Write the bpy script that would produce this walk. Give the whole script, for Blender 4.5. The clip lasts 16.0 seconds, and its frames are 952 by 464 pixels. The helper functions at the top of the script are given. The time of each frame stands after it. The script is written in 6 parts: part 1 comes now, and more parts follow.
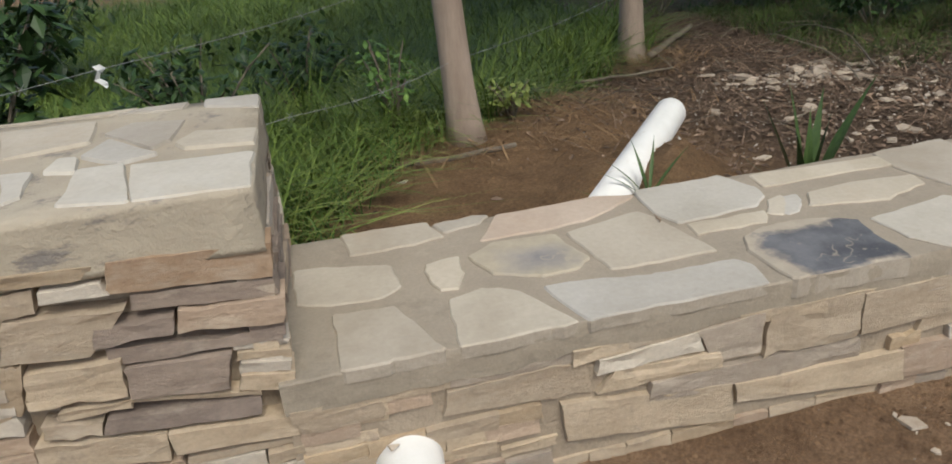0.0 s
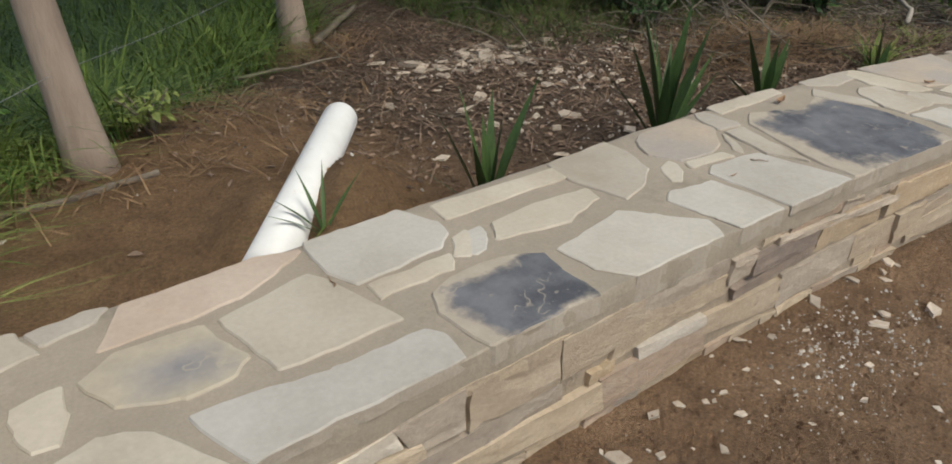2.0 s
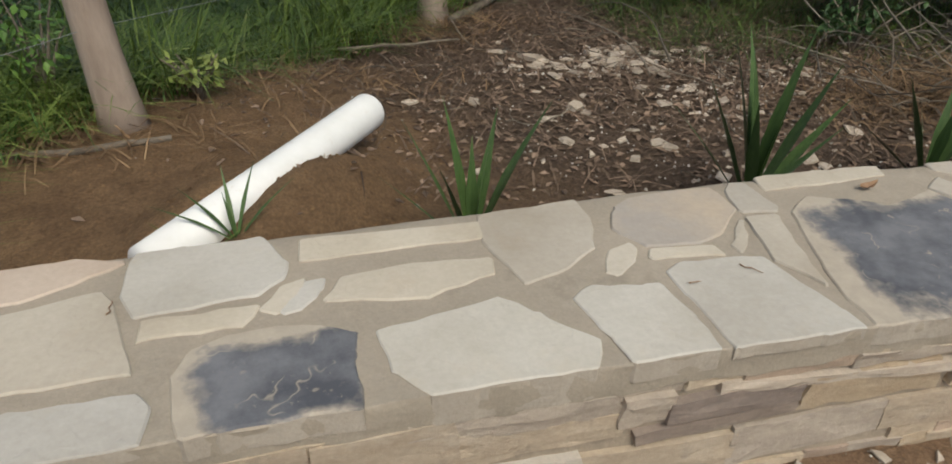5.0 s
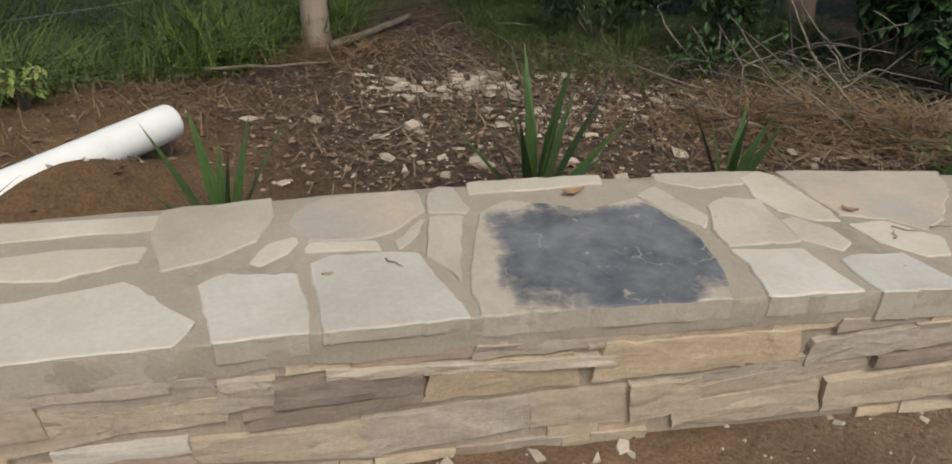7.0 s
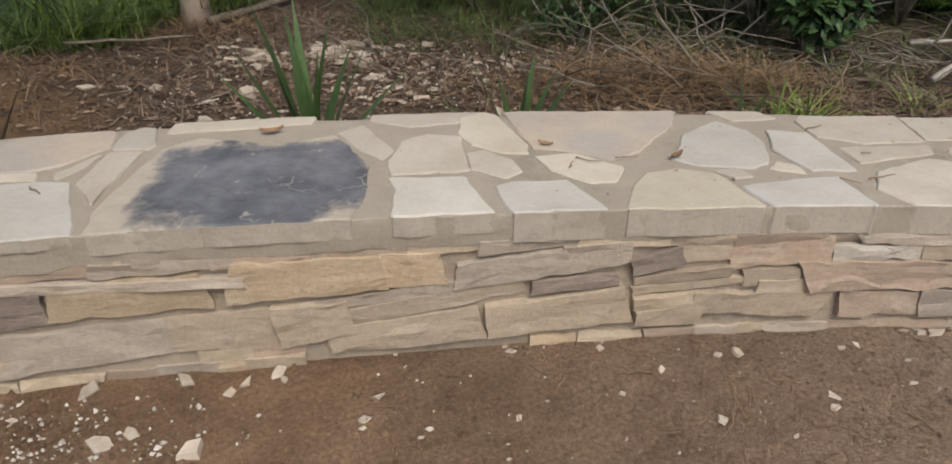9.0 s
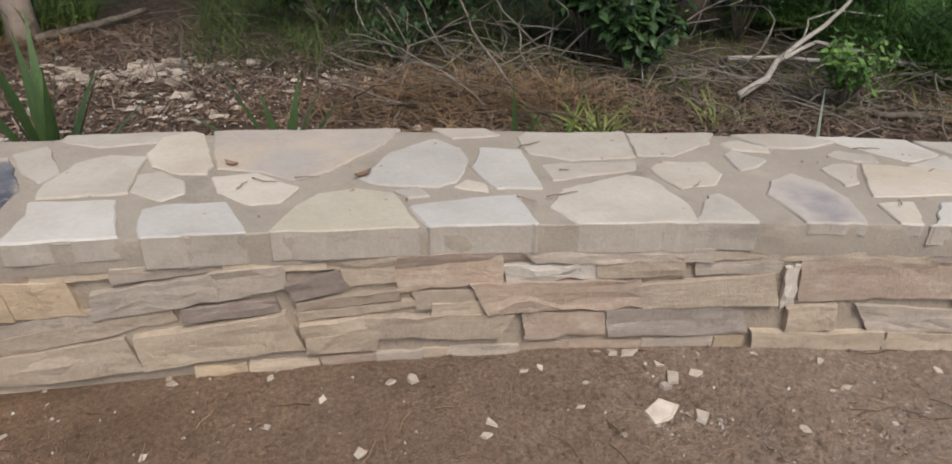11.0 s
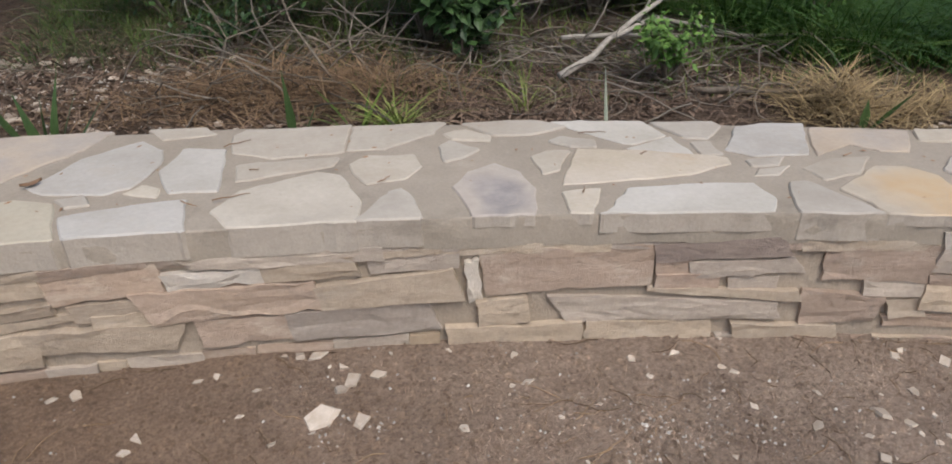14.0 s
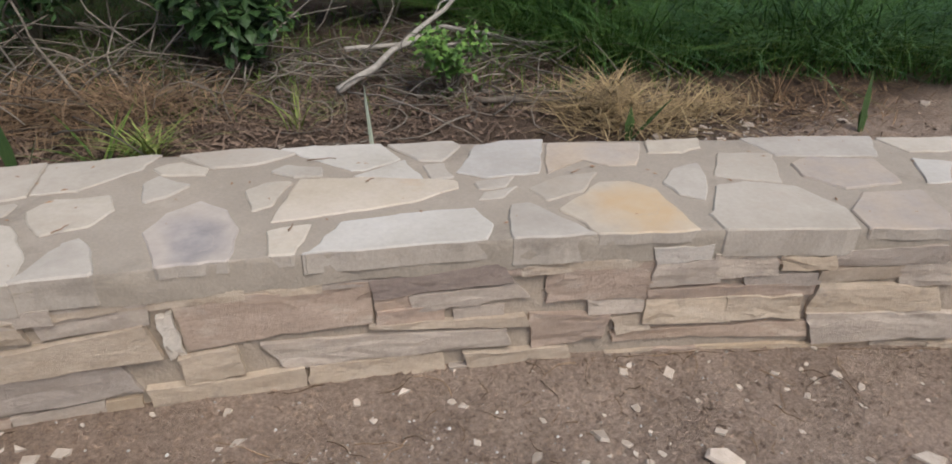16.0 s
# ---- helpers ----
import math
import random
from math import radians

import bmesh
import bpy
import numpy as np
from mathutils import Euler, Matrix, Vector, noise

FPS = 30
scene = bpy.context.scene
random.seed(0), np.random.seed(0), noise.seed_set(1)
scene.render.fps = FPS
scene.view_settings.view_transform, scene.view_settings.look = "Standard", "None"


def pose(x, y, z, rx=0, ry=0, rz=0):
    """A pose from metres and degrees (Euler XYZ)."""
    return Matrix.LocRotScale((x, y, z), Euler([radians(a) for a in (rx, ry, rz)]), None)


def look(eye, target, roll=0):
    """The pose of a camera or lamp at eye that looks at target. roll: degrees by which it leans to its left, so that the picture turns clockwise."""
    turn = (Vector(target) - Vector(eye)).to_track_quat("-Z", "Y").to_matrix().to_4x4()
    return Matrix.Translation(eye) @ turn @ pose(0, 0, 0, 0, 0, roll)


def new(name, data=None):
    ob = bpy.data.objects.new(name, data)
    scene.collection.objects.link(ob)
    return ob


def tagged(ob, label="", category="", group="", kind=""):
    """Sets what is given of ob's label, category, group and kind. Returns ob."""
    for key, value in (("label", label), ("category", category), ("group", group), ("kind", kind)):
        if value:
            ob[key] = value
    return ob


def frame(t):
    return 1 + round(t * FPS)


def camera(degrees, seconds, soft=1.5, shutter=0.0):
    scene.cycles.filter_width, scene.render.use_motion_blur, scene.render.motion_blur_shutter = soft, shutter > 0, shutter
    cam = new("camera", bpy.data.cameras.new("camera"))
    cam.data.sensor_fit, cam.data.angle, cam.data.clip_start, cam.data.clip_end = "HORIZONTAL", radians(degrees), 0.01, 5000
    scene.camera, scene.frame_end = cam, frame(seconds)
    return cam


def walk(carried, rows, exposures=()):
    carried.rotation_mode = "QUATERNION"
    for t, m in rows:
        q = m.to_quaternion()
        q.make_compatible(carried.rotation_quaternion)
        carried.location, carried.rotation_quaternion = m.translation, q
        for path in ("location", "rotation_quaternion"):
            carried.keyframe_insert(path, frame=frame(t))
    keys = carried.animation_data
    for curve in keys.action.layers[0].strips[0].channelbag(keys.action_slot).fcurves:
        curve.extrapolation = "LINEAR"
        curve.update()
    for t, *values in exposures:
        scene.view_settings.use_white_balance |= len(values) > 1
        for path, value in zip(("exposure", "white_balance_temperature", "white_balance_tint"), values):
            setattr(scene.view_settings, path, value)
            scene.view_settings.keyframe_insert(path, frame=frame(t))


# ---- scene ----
cam = camera(66.2, 16.0, soft=1.7)
PATH = [
    (0, (0.055, 0.058, 1.465), (0.408, 1.807, 0.562), -4.4),
    (0.5, (0.185, 0.133, 1.5), (0.772, 1.823, 0.607), -0.5),
    (1, (0.257, 0.25, 1.505), (1.032, 1.861, 0.609), 1.6),
    (1.5, (0.301, 0.424, 1.507), (1.267, 1.904, 0.571), 1.8),
    (2, (0.339, 0.462, 1.497), (1.398, 1.829, 0.492), 1.0),
    (2.5, (0.485, 0.533, 1.461), (1.576, 1.851, 0.425), -1.9),
    (3, (0.668, 0.553, 1.504), (1.656, 2.01, 0.555), -0.4),
    (3.2, (0.691, 0.562, 1.514), (1.632, 2.024, 0.526), -0.6),
    (5.5, (1.681, 0.366, 1.542), (2.039, 2.001, 0.449), 0.5),
    (6, (1.922, 0.305, 1.558), (2.285, 1.959, 0.494), -3.4),
    (6.5, (2.158, 0.188, 1.498), (2.549, 1.857, 0.468), 1.9),
    (7, (2.3, 0.094, 1.48), (2.738, 1.772, 0.485), 2.2),
    (7.5, (2.561, 0.033, 1.406), (3.009, 1.705, 0.403), 2.6),
    (8, (2.793, -0.031, 1.377), (3.21, 1.649, 0.375), 0.6),
    (8.5, (3.062, -0.177, 1.376), (3.437, 1.516, 0.379), 2.6),
    (9, (3.261, -0.249, 1.348), (3.639, 1.441, 0.347), 0.5),
    (9.5, (3.49, -0.205, 1.331), (3.976, 1.463, 0.34), 3.9),
    (10, (3.659, -0.238, 1.326), (4.13, 1.448, 0.358), 0.2),
    (10.2, (3.749, -0.281, 1.321), (4.214, 1.423, 0.381), 0.6),
    (12.3, (4.425, -0.393, 1.351), (4.975, 1.248, 0.348), 0.6),
    (12.5, (4.463, -0.4, 1.354), (5.029, 1.24, 0.358), 0.1),
    (13, (4.632, -0.434, 1.351), (5.131, 1.233, 0.365), 0.4),
    (13.5, (4.777, -0.495, 1.355), (5.255, 1.177, 0.368), -0.1),
    (14, (4.925, -0.528, 1.348), (5.452, 1.119, 0.345), -0.5),
    (14.5, (4.982, -0.583, 1.349), (5.612, 1.034, 0.356), -0.8),
    (15, (5.089, -0.573, 1.335), (5.796, 0.986, 0.301), -0.7),
    (15.5, (5.256, -0.543, 1.359), (6.019, 0.995, 0.333), 0.5),
    (16, (5.38, -0.541, 1.371), (6.235, 0.965, 0.37), 1.7),
]
EXPOSURES = ((0.0, 0.36, 6400, 4.0), (3.0, 0.34, 6450, 3.0), (7.0, 0.35, 6500, 4.0), (9.5, 0.44, 6400, 8.0), (12.5, 0.46, 6100, 10.0), (16.0, 0.44, 6100, 10.0))
walk(cam, [(t, look(eye, target, roll)) for t, eye, target, roll in PATH], EXPOSURES)

# ---- world, sun ----
world = bpy.data.worlds.new("world")
scene.world = world
world.use_nodes = True
wn, wl = world.node_tree.nodes, world.node_tree.links
SUN_ELEVATION, SUN_AZIMUTH = 56.0, 172.0  # azimuth clockwise from +y
sky = wn.new("ShaderNodeTexSky")
sky.sky_type = "NISHITA"
sky.sun_disc = False
sky.sun_elevation = radians(SUN_ELEVATION)
sky.sun_rotation = radians(SUN_AZIMUTH)
sky.dust_density = 4.0
wn["Background"].inputs["Strength"].default_value = 0.13
wl.new(sky.outputs[0], wn["Background"].inputs["Color"])

lamp = bpy.data.lights.new("sun", "SUN")
lamp.energy, lamp.angle, lamp.color = 1.4, radians(25), (1.0, 0.95, 0.86)
sun = new("sun", lamp)
az, el = radians(SUN_AZIMUTH), radians(SUN_ELEVATION)
sun.matrix_world = look(Vector((math.sin(az) * math.cos(el), math.cos(az) * math.cos(el), math.sin(el))) * 30, (0, 0, 0))


# ---- materials ----
def ramp_set(node, stops):
    e = node.color_ramp.elements
    while len(e) > 1:
        e.remove(e[-1])
    e[0].position, e[0].color = stops[0][0], (*stops[0][1], 1)
    for p, c in stops[1:]:
        q = e.new(p)
        q.color = (*c, 1)


class Mat:
    """A small builder of node materials."""

    def __init__(self, name, rough=0.85):
        self.m = bpy.data.materials.new(name)
        self.m.use_nodes = True
        self.n, self.l = self.m.node_tree.nodes, self.m.node_tree.links
        self.b = self.n["Principled BSDF"]
        self.b.inputs["Roughness"].default_value = rough
        self.b.inputs["Specular IOR Level"].default_value = 0.25
        self.co = self.n.new("ShaderNodeTexCoord")
        self.geo = self.n.new("ShaderNodeNewGeometry")
        self.info = self.n.new("ShaderNodeObjectInfo")

    def noise(self, scale, detail=4, rough=0.6, local=False, stretch=None):
        t = self.n.new("ShaderNodeTexNoise")
        t.inputs["Scale"].default_value, t.inputs["Detail"].default_value = scale, detail
        t.inputs["Roughness"].default_value = rough
        source = self.co.outputs["Object"] if local else self.geo.outputs["Position"]
        if stretch:
            v = self.n.new("ShaderNodeVectorMath")
            v.operation = "MULTIPLY"
            v.inputs[1].default_value = stretch
            self.l.new(source, v.inputs[0])
            source = v.outputs[0]
        self.l.new(source, t.inputs["Vector"])
        return t.outputs["Fac"]

    def ramp(self, fac, stops):
        r = self.n.new("ShaderNodeValToRGB")
        ramp_set(r, stops)
        self.l.new(fac, r.inputs[0])
        return r.outputs[0]

    def mix(self, fac, a, b, mode="MIX"):
        x = self.n.new("ShaderNodeMix")
        x.data_type, x.blend_type = "RGBA", mode
        for value, slot in ((fac, 0), (a, 6), (b, 7)):
            if isinstance(value, (int, float)):
                x.inputs[slot].default_value = value
            elif isinstance(value, tuple):
                x.inputs[slot].default_value = (*value, 1)
            else:
                self.l.new(value, x.inputs[slot])
        return x.outputs[2]

    def math(self, op, a, b=0.0, c=0.0):
        x = self.n.new("ShaderNodeMath")
        x.operation = op
        for i, value in enumerate((a, b, c)):
            if isinstance(value, (int, float)):
                x.inputs[i].default_value = value
            else:
                self.l.new(value, x.inputs[i])
        return x.outputs[0]

    def random_tint(self, colour, low, high, island=False):
        r = self.geo.outputs["Random Per Island"] if island else self.info.outputs["Random"]
        return self.mix(1.0, colour, self.ramp(r, [(0, low), (1, high)]), "MULTIPLY")

    def done(self, colour, heights=(), distance=0.01):
        if isinstance(colour, tuple):
            self.b.inputs["Base Color"].default_value = (*colour, 1)
        else:
            self.l.new(colour, self.b.inputs["Base Color"])
        normal = None
        for h, strength, dist in heights:
            bump = self.n.new("ShaderNodeBump")
            bump.inputs["Strength"].default_value, bump.inputs["Distance"].default_value = strength, dist
            self.l.new(h, bump.inputs["Height"])
            if normal:
                self.l.new(normal, bump.inputs["Normal"])
            normal = bump.outputs[0]
        if normal:
            self.l.new(normal, self.b.inputs["Normal"])
        return self.m


def scaled(c, k):
    return tuple(v * k for v in c)


def flag_material(name, base, second, spread=0.5, veins=None):
    """Sandstone flag: two tones in soft clouds, fine grain, smears of mortar."""
    m = Mat(name, 0.78)
    cloud = m.ramp(m.noise(3.6, 6, 0.62), [(0.5 - spread / 2.6, base), (0.5 + spread / 2.6, second)])
    blotch = m.ramp(m.noise(1.9, 5, 0.7), [(0.32, (0.90, 0.885, 0.865)), (0.5, (1.0, 1.0, 1.0)), (0.68, (1.05, 1.055, 1.06))])
    grain = m.ramp(m.noise(60, 5, 0.65), [(0.25, (0.92, 0.918, 0.915)), (0.75, (1.05, 1.05, 1.05))])
    c = m.mix(1.0, m.mix(1.0, cloud, grain, "MULTIPLY"), blotch, "MULTIPLY")
    if veins:
        c = m.mix(m.ramp(m.noise(4.5, 7, 0.72), [(0.55, (0, 0, 0)), (0.74, (0.6, 0.6, 0.6))]), c, veins)
    pit = m.ramp(m.noise(24, 6, 0.8), [(0.64, (0, 0, 0)), (0.72, (0.35, 0.35, 0.35))])
    c = m.mix(pit, c, scaled(base, 0.72))
    c = m.random_tint(c, (0.88, 0.88, 0.89), (1.09, 1.08, 1.05))
    step = m.ramp(m.noise(6, 4, 0.55), [(0.44, (0, 0, 0)), (0.47, (0.6, 0.6, 0.6)), (0.56, (0.65, 0.65, 0.65)), (0.59, (1, 1, 1))])
    return m.done(c, [(m.noise(35, 6, 0.7), 0.3, 0.003), (step, 0.35, 0.004), (m.noise(7, 4, 0.6), 0.5, 0.012)])


def stained_material(name, rim, heart, middle, low, high, shift=0.0):
    """A flag whose middle is of another colour than its mortar-smeared rim."""
    m = Mat(name, 0.7)
    sep = m.n.new("ShaderNodeSeparateXYZ")
    m.l.new(m.co.outputs["Generated"], sep.inputs[0])
    dx = m.math("ABSOLUTE", m.math("SUBTRACT", sep.outputs[0], 0.57 + shift))
    dy = m.math("ABSOLUTE", m.math("SUBTRACT", sep.outputs[1], 0.43))
    far = m.math("SMOOTH_MAX", dx, dy, 0.26)
    lie = m.n.new("ShaderNodeSeparateXYZ")
    m.l.new(m.geo.outputs["Normal"], lie.inputs[0])
    side = m.math("LESS_THAN", lie.outputs[2], 0.35)
    wob = m.math("ADD", m.math("ADD", far, side), m.math("MULTIPLY_ADD", m.noise(4.5, 4, 0.6), 0.5, -0.25))
    wob = m.math("ADD", wob, m.math("MULTIPLY_ADD", m.noise(30, 5, 0.65), 0.13, -0.065))
    edge = m.ramp(wob, [(low, (0, 0, 0)), (low + 0.45 * (high - low), (0.35, 0.35, 0.35)), (high, (1, 1, 1))])
    inner = m.ramp(m.noise(6, 6, 0.65), [(0.40, heart), (0.66, middle)])
    flake = m.ramp(m.noise(30, 8, 0.8), [(0.60, (0, 0, 0)), (0.64, (0.55, 0.55, 0.55))])
    inner = m.mix(m.mix(1.0, flake, m.ramp(m.noise(5, 3, 0.6, local=True), [(0.46, (0, 0, 0)), (0.60, (1, 1, 1))]), "MULTIPLY"), inner, scaled(rim, 0.85))
    line = m.math("ABSOLUTE", m.math("SUBTRACT", m.noise(5.5, 3, 0.55), 0.5))
    vein = m.ramp(line, [(0.0, (0.75, 0.75, 0.75)), (0.009, (0, 0, 0))])
    vein = m.mix(1.0, vein, m.ramp(m.noise(9, 2, 0.5, local=True), [(0.50, (0, 0, 0)), (0.58, (1, 1, 1))]), "MULTIPLY")
    inner = m.mix(vein, inner, scaled(rim, 0.9))
    outer = m.ramp(m.noise(14, 5, 0.7), [(0.3, scaled(rim, 0.85)), (0.7, scaled(rim, 1.08))])
    c = m.mix(edge, inner, outer)
    return m.done(c, [(m.noise(45, 6, 0.7), 0.5, 0.004), (m.noise(9, 4, 0.6), 0.5, 0.012)])


FLAGS = {
    "cream": flag_material("flag_cream", (0.395, 0.345, 0.275), (0.475, 0.425, 0.354), 0.5, (0.40, 0.325, 0.245)),
    "white": flag_material("flag_white", (0.412, 0.38, 0.328), (0.497, 0.467, 0.421), 0.5, (0.44, 0.38, 0.30)),
    "pale": flag_material("flag_pale", (0.372, 0.33, 0.272), (0.46, 0.416, 0.353), 0.5, (0.34, 0.30, 0.26)),
    "pink": flag_material("flag_pink", (0.45, 0.355, 0.28), (0.52, 0.43, 0.35), 0.5, (0.42, 0.30, 0.20)),
    "mottled": flag_material("flag_mottled", (0.43, 0.355, 0.275), (0.36, 0.32, 0.28), 0.3, (0.30, 0.27, 0.26)),
    "ochre": flag_material("flag_ochre", (0.47, 0.40, 0.30), (0.54, 0.47, 0.38), 0.4, (0.46, 0.31, 0.17)),
    "olive": flag_material("flag_olive", (0.40, 0.36, 0.285), (0.45, 0.40, 0.31), 0.5, (0.43, 0.37, 0.22)),
    "slate": stained_material("flag_slate", (0.40, 0.345, 0.275), (0.075, 0.077, 0.088), (0.165, 0.165, 0.175), 0.38, 0.47, 0.02),
    "blue": stained_material("flag_blue", (0.42, 0.365, 0.28), (0.20, 0.195, 0.205), (0.32, 0.30, 0.285), 0.06, 0.40),
    "purple": stained_material("flag_purple", (0.42, 0.365, 0.31), (0.22, 0.205, 0.20), (0.40, 0.355, 0.32), 0.12, 0.40),
    "orange": stained_material("flag_orange", (0.44, 0.375, 0.29), (0.47, 0.335, 0.19), (0.48, 0.38, 0.255), 0.22, 0.52, 0.10),
}


def ledge_material(name, a, b, stain=(0.2, 0.17, 0.15)):
    """Split-face ledge stone, layered along its bed."""
    m = Mat(name, 0.85)
    bed = m.ramp(m.noise(7, 6, 0.7, stretch=(0.8, 0.8, 2.6)), [(0.28, a), (0.72, b)])
    grain = m.ramp(m.noise(70, 5, 0.7), [(0.25, (0.86, 0.86, 0.86)), (0.75, (1.09, 1.09, 1.09))])
    c = m.mix(1.0, bed, grain, "MULTIPLY")
    c = m.mix(m.ramp(m.noise(9, 6, 0.75), [(0.56, (0, 0, 0)), (0.72, (0.6, 0.6, 0.6))]), c, stain)
    c = m.mix(m.ramp(m.noise(5, 5, 0.7, stretch=(1, 1, 2)), [(0.55, (0, 0, 0)), (0.7, (0.5, 0.5, 0.5))]), c, (0.56, 0.49, 0.40))
    c = m.random_tint(c, (0.84, 0.83, 0.83), (1.14, 1.12, 1.08))
    return m.done(c, [(m.noise(22, 8, 0.8, stretch=(1, 1, 2.8)), 0.6, 0.014), (m.noise(120, 3, 0.7), 0.4, 0.003)])


LEDGES = {
    "tan": ledge_material("ledge_tan", (0.399, 0.318, 0.233), (0.532, 0.442, 0.337)),
    "ochre": ledge_material("ledge_ochre", (0.40, 0.305, 0.205), (0.50, 0.40, 0.285), (0.285, 0.215, 0.15)),
    "brown": ledge_material("ledge_brown", (0.351, 0.266, 0.199), (0.456, 0.356, 0.280)),
    "grey": ledge_material("ledge_grey", (0.351, 0.294, 0.242), (0.475, 0.408, 0.337)),
    "dark": ledge_material("ledge_dark", (0.209, 0.166, 0.142), (0.351, 0.285, 0.237)),
    "rust": ledge_material("ledge_rust", (0.35, 0.238, 0.155), (0.41, 0.30, 0.21), (0.190, 0.133, 0.114)),
    "white": ledge_material("ledge_white", (0.494, 0.437, 0.366), (0.589, 0.541, 0.475), (0.380, 0.323, 0.266)),
    "pink": ledge_material("ledge_pink", (0.494, 0.366, 0.271), (0.551, 0.427, 0.332)),
}


def mortar_material(name, a, b, depth):
    m = Mat(name, 0.95)
    c = m.ramp(m.noise(3.5, 6, 0.7), [(0.3, a), (0.7, b)])
    c = m.mix(1.0, c, m.ramp(m.noise(110, 4, 0.7), [(0.3, (0.91, 0.91, 0.91)), (0.7, (1.06, 1.06, 1.06))]), "MULTIPLY")
    c = m.mix(m.ramp(m.noise(8, 6, 0.75), [(0.58, (0, 0, 0)), (0.75, (0.5, 0.5, 0.5))]), c, scaled(b, 1.22))
    c = m.mix(m.ramp(m.noise(3.2, 7, 0.72, stretch=(1, 1, 2.2)), [(0.57, (0, 0, 0)), (0.68, (0.5, 0.5, 0.5))]), c, scaled(a, 0.62))
    return m.done(c, [(m.noise(140, 4, 0.75), 0.5, 0.003), (m.noise(18, 5, 0.65), 0.6, depth)])


MORTAR = mortar_material("mortar", (0.285, 0.243, 0.19), (0.35, 0.30, 0.238), 0.010)
def cap_material():
    """Mortar of the pillar's cap, with dark damp stains."""
    m = Mat("cap_mortar", 0.95)
    c = m.ramp(m.noise(4, 6, 0.7), [(0.3, (0.34, 0.29, 0.225)), (0.7, (0.42, 0.37, 0.29))])
    c = m.mix(m.ramp(m.noise(6, 6, 0.75, stretch=(1, 1, 2.5)), [(0.56, (0, 0, 0)), (0.66, (0.8, 0.8, 0.8))]), c, (0.17, 0.155, 0.15))
    return m.done(c, [(m.noise(140, 4, 0.75), 0.5, 0.003), (m.noise(14, 6, 0.7), 0.8, 0.014)])


CAP_MORTAR = cap_material()
RAW_MORTAR = mortar_material("rough_mortar", (0.28, 0.228, 0.172), (0.37, 0.305, 0.235), 0.02)


EDGE = mortar_material("weathered_edge", (0.32, 0.275, 0.222), (0.41, 0.36, 0.298), 0.01)


def soil_material(name, loose=False):
    """Red-brown earth in front, orange sand by the pipe, dark litter under the trees."""
    m = Mat(name, 0.97)
    red = m.ramp(m.noise(2.2, 8, 0.75), [(0.34, (0.178, 0.108, 0.062)), (0.66, (0.372, 0.246, 0.154))])
    grey = m.ramp(m.noise(2.6, 8, 0.75), [(0.34, (0.30, 0.225, 0.171)), (0.66, (0.50, 0.386, 0.30))])
    sand = m.ramp(m.noise(4, 8, 0.75), [(0.34, (0.18, 0.11, 0.06)), (0.66, (0.33, 0.21, 0.115))])
    litter = m.ramp(m.noise(14, 8, 0.75), [(0.3, (0.065, 0.044, 0.031)), (0.7, (0.20, 0.14, 0.098))])
    sep = m.n.new("ShaderNodeSeparateXYZ")
    m.l.new(m.geo.outputs["Position"], sep.inputs[0])
    wob = m.math("MULTIPLY_ADD", m.noise(1.6, 5, 0.7), 1.6, -0.8)
    along = m.math("ADD", sep.outputs[0], wob)
    front = m.mix(m.ramp(m.math("MULTIPLY_ADD", along, 0.27, -0.82), [(0.05, (0, 0, 0)), (0.85, (1, 1, 1))]), red, grey)
    back = m.mix(m.ramp(m.math("MULTIPLY_ADD", m.math("ADD", along, m.math("MULTIPLY", sep.outputs[1], 0.35)), 0.8, -2.1), [(0.15, (0, 0, 0)), (0.85, (1, 1, 1))]), sand, litter)
    c = m.mix(m.ramp(m.math("MULTIPLY_ADD", sep.outputs[1], 4.0, -6.6), [(0, (0, 0, 0)), (1, (1, 1, 1))]), front, back)
    c = m.mix(1.0, c, m.ramp(m.noise(70, 7, 0.8), [(0.36, (0.66, 0.65, 0.64)), (0.64, (1.34, 1.33, 1.31))]), "MULTIPLY")
    if loose:
        c = m.random_tint(c, (0.72, 0.70, 0.68), (1.32, 1.30, 1.26), True)
    return m.done(c, [(m.noise(48, 8, 0.85), 1.0, 0.022), (m.noise(13, 8, 0.8), 0.9, 0.04)])


SOIL = soil_material("soil")
LOOSE_SOIL = soil_material("loose_soil", True)


def simple(name, a, b, scale=20, rough=0.8, low=(0.7, 0.7, 0.7), high=(1.25, 1.25, 1.25), island=True, bump=0.003, stretch=None):
    m = Mat(name, rough)
    c = m.ramp(m.noise(scale, 5, 0.7, stretch=stretch), [(0.3, a), (0.7, b)])
    c = m.random_tint(c, low, high, island)
    return m.done(c, [(m.noise(scale * 4, 5, 0.7, stretch=stretch), 0.5, bump)])


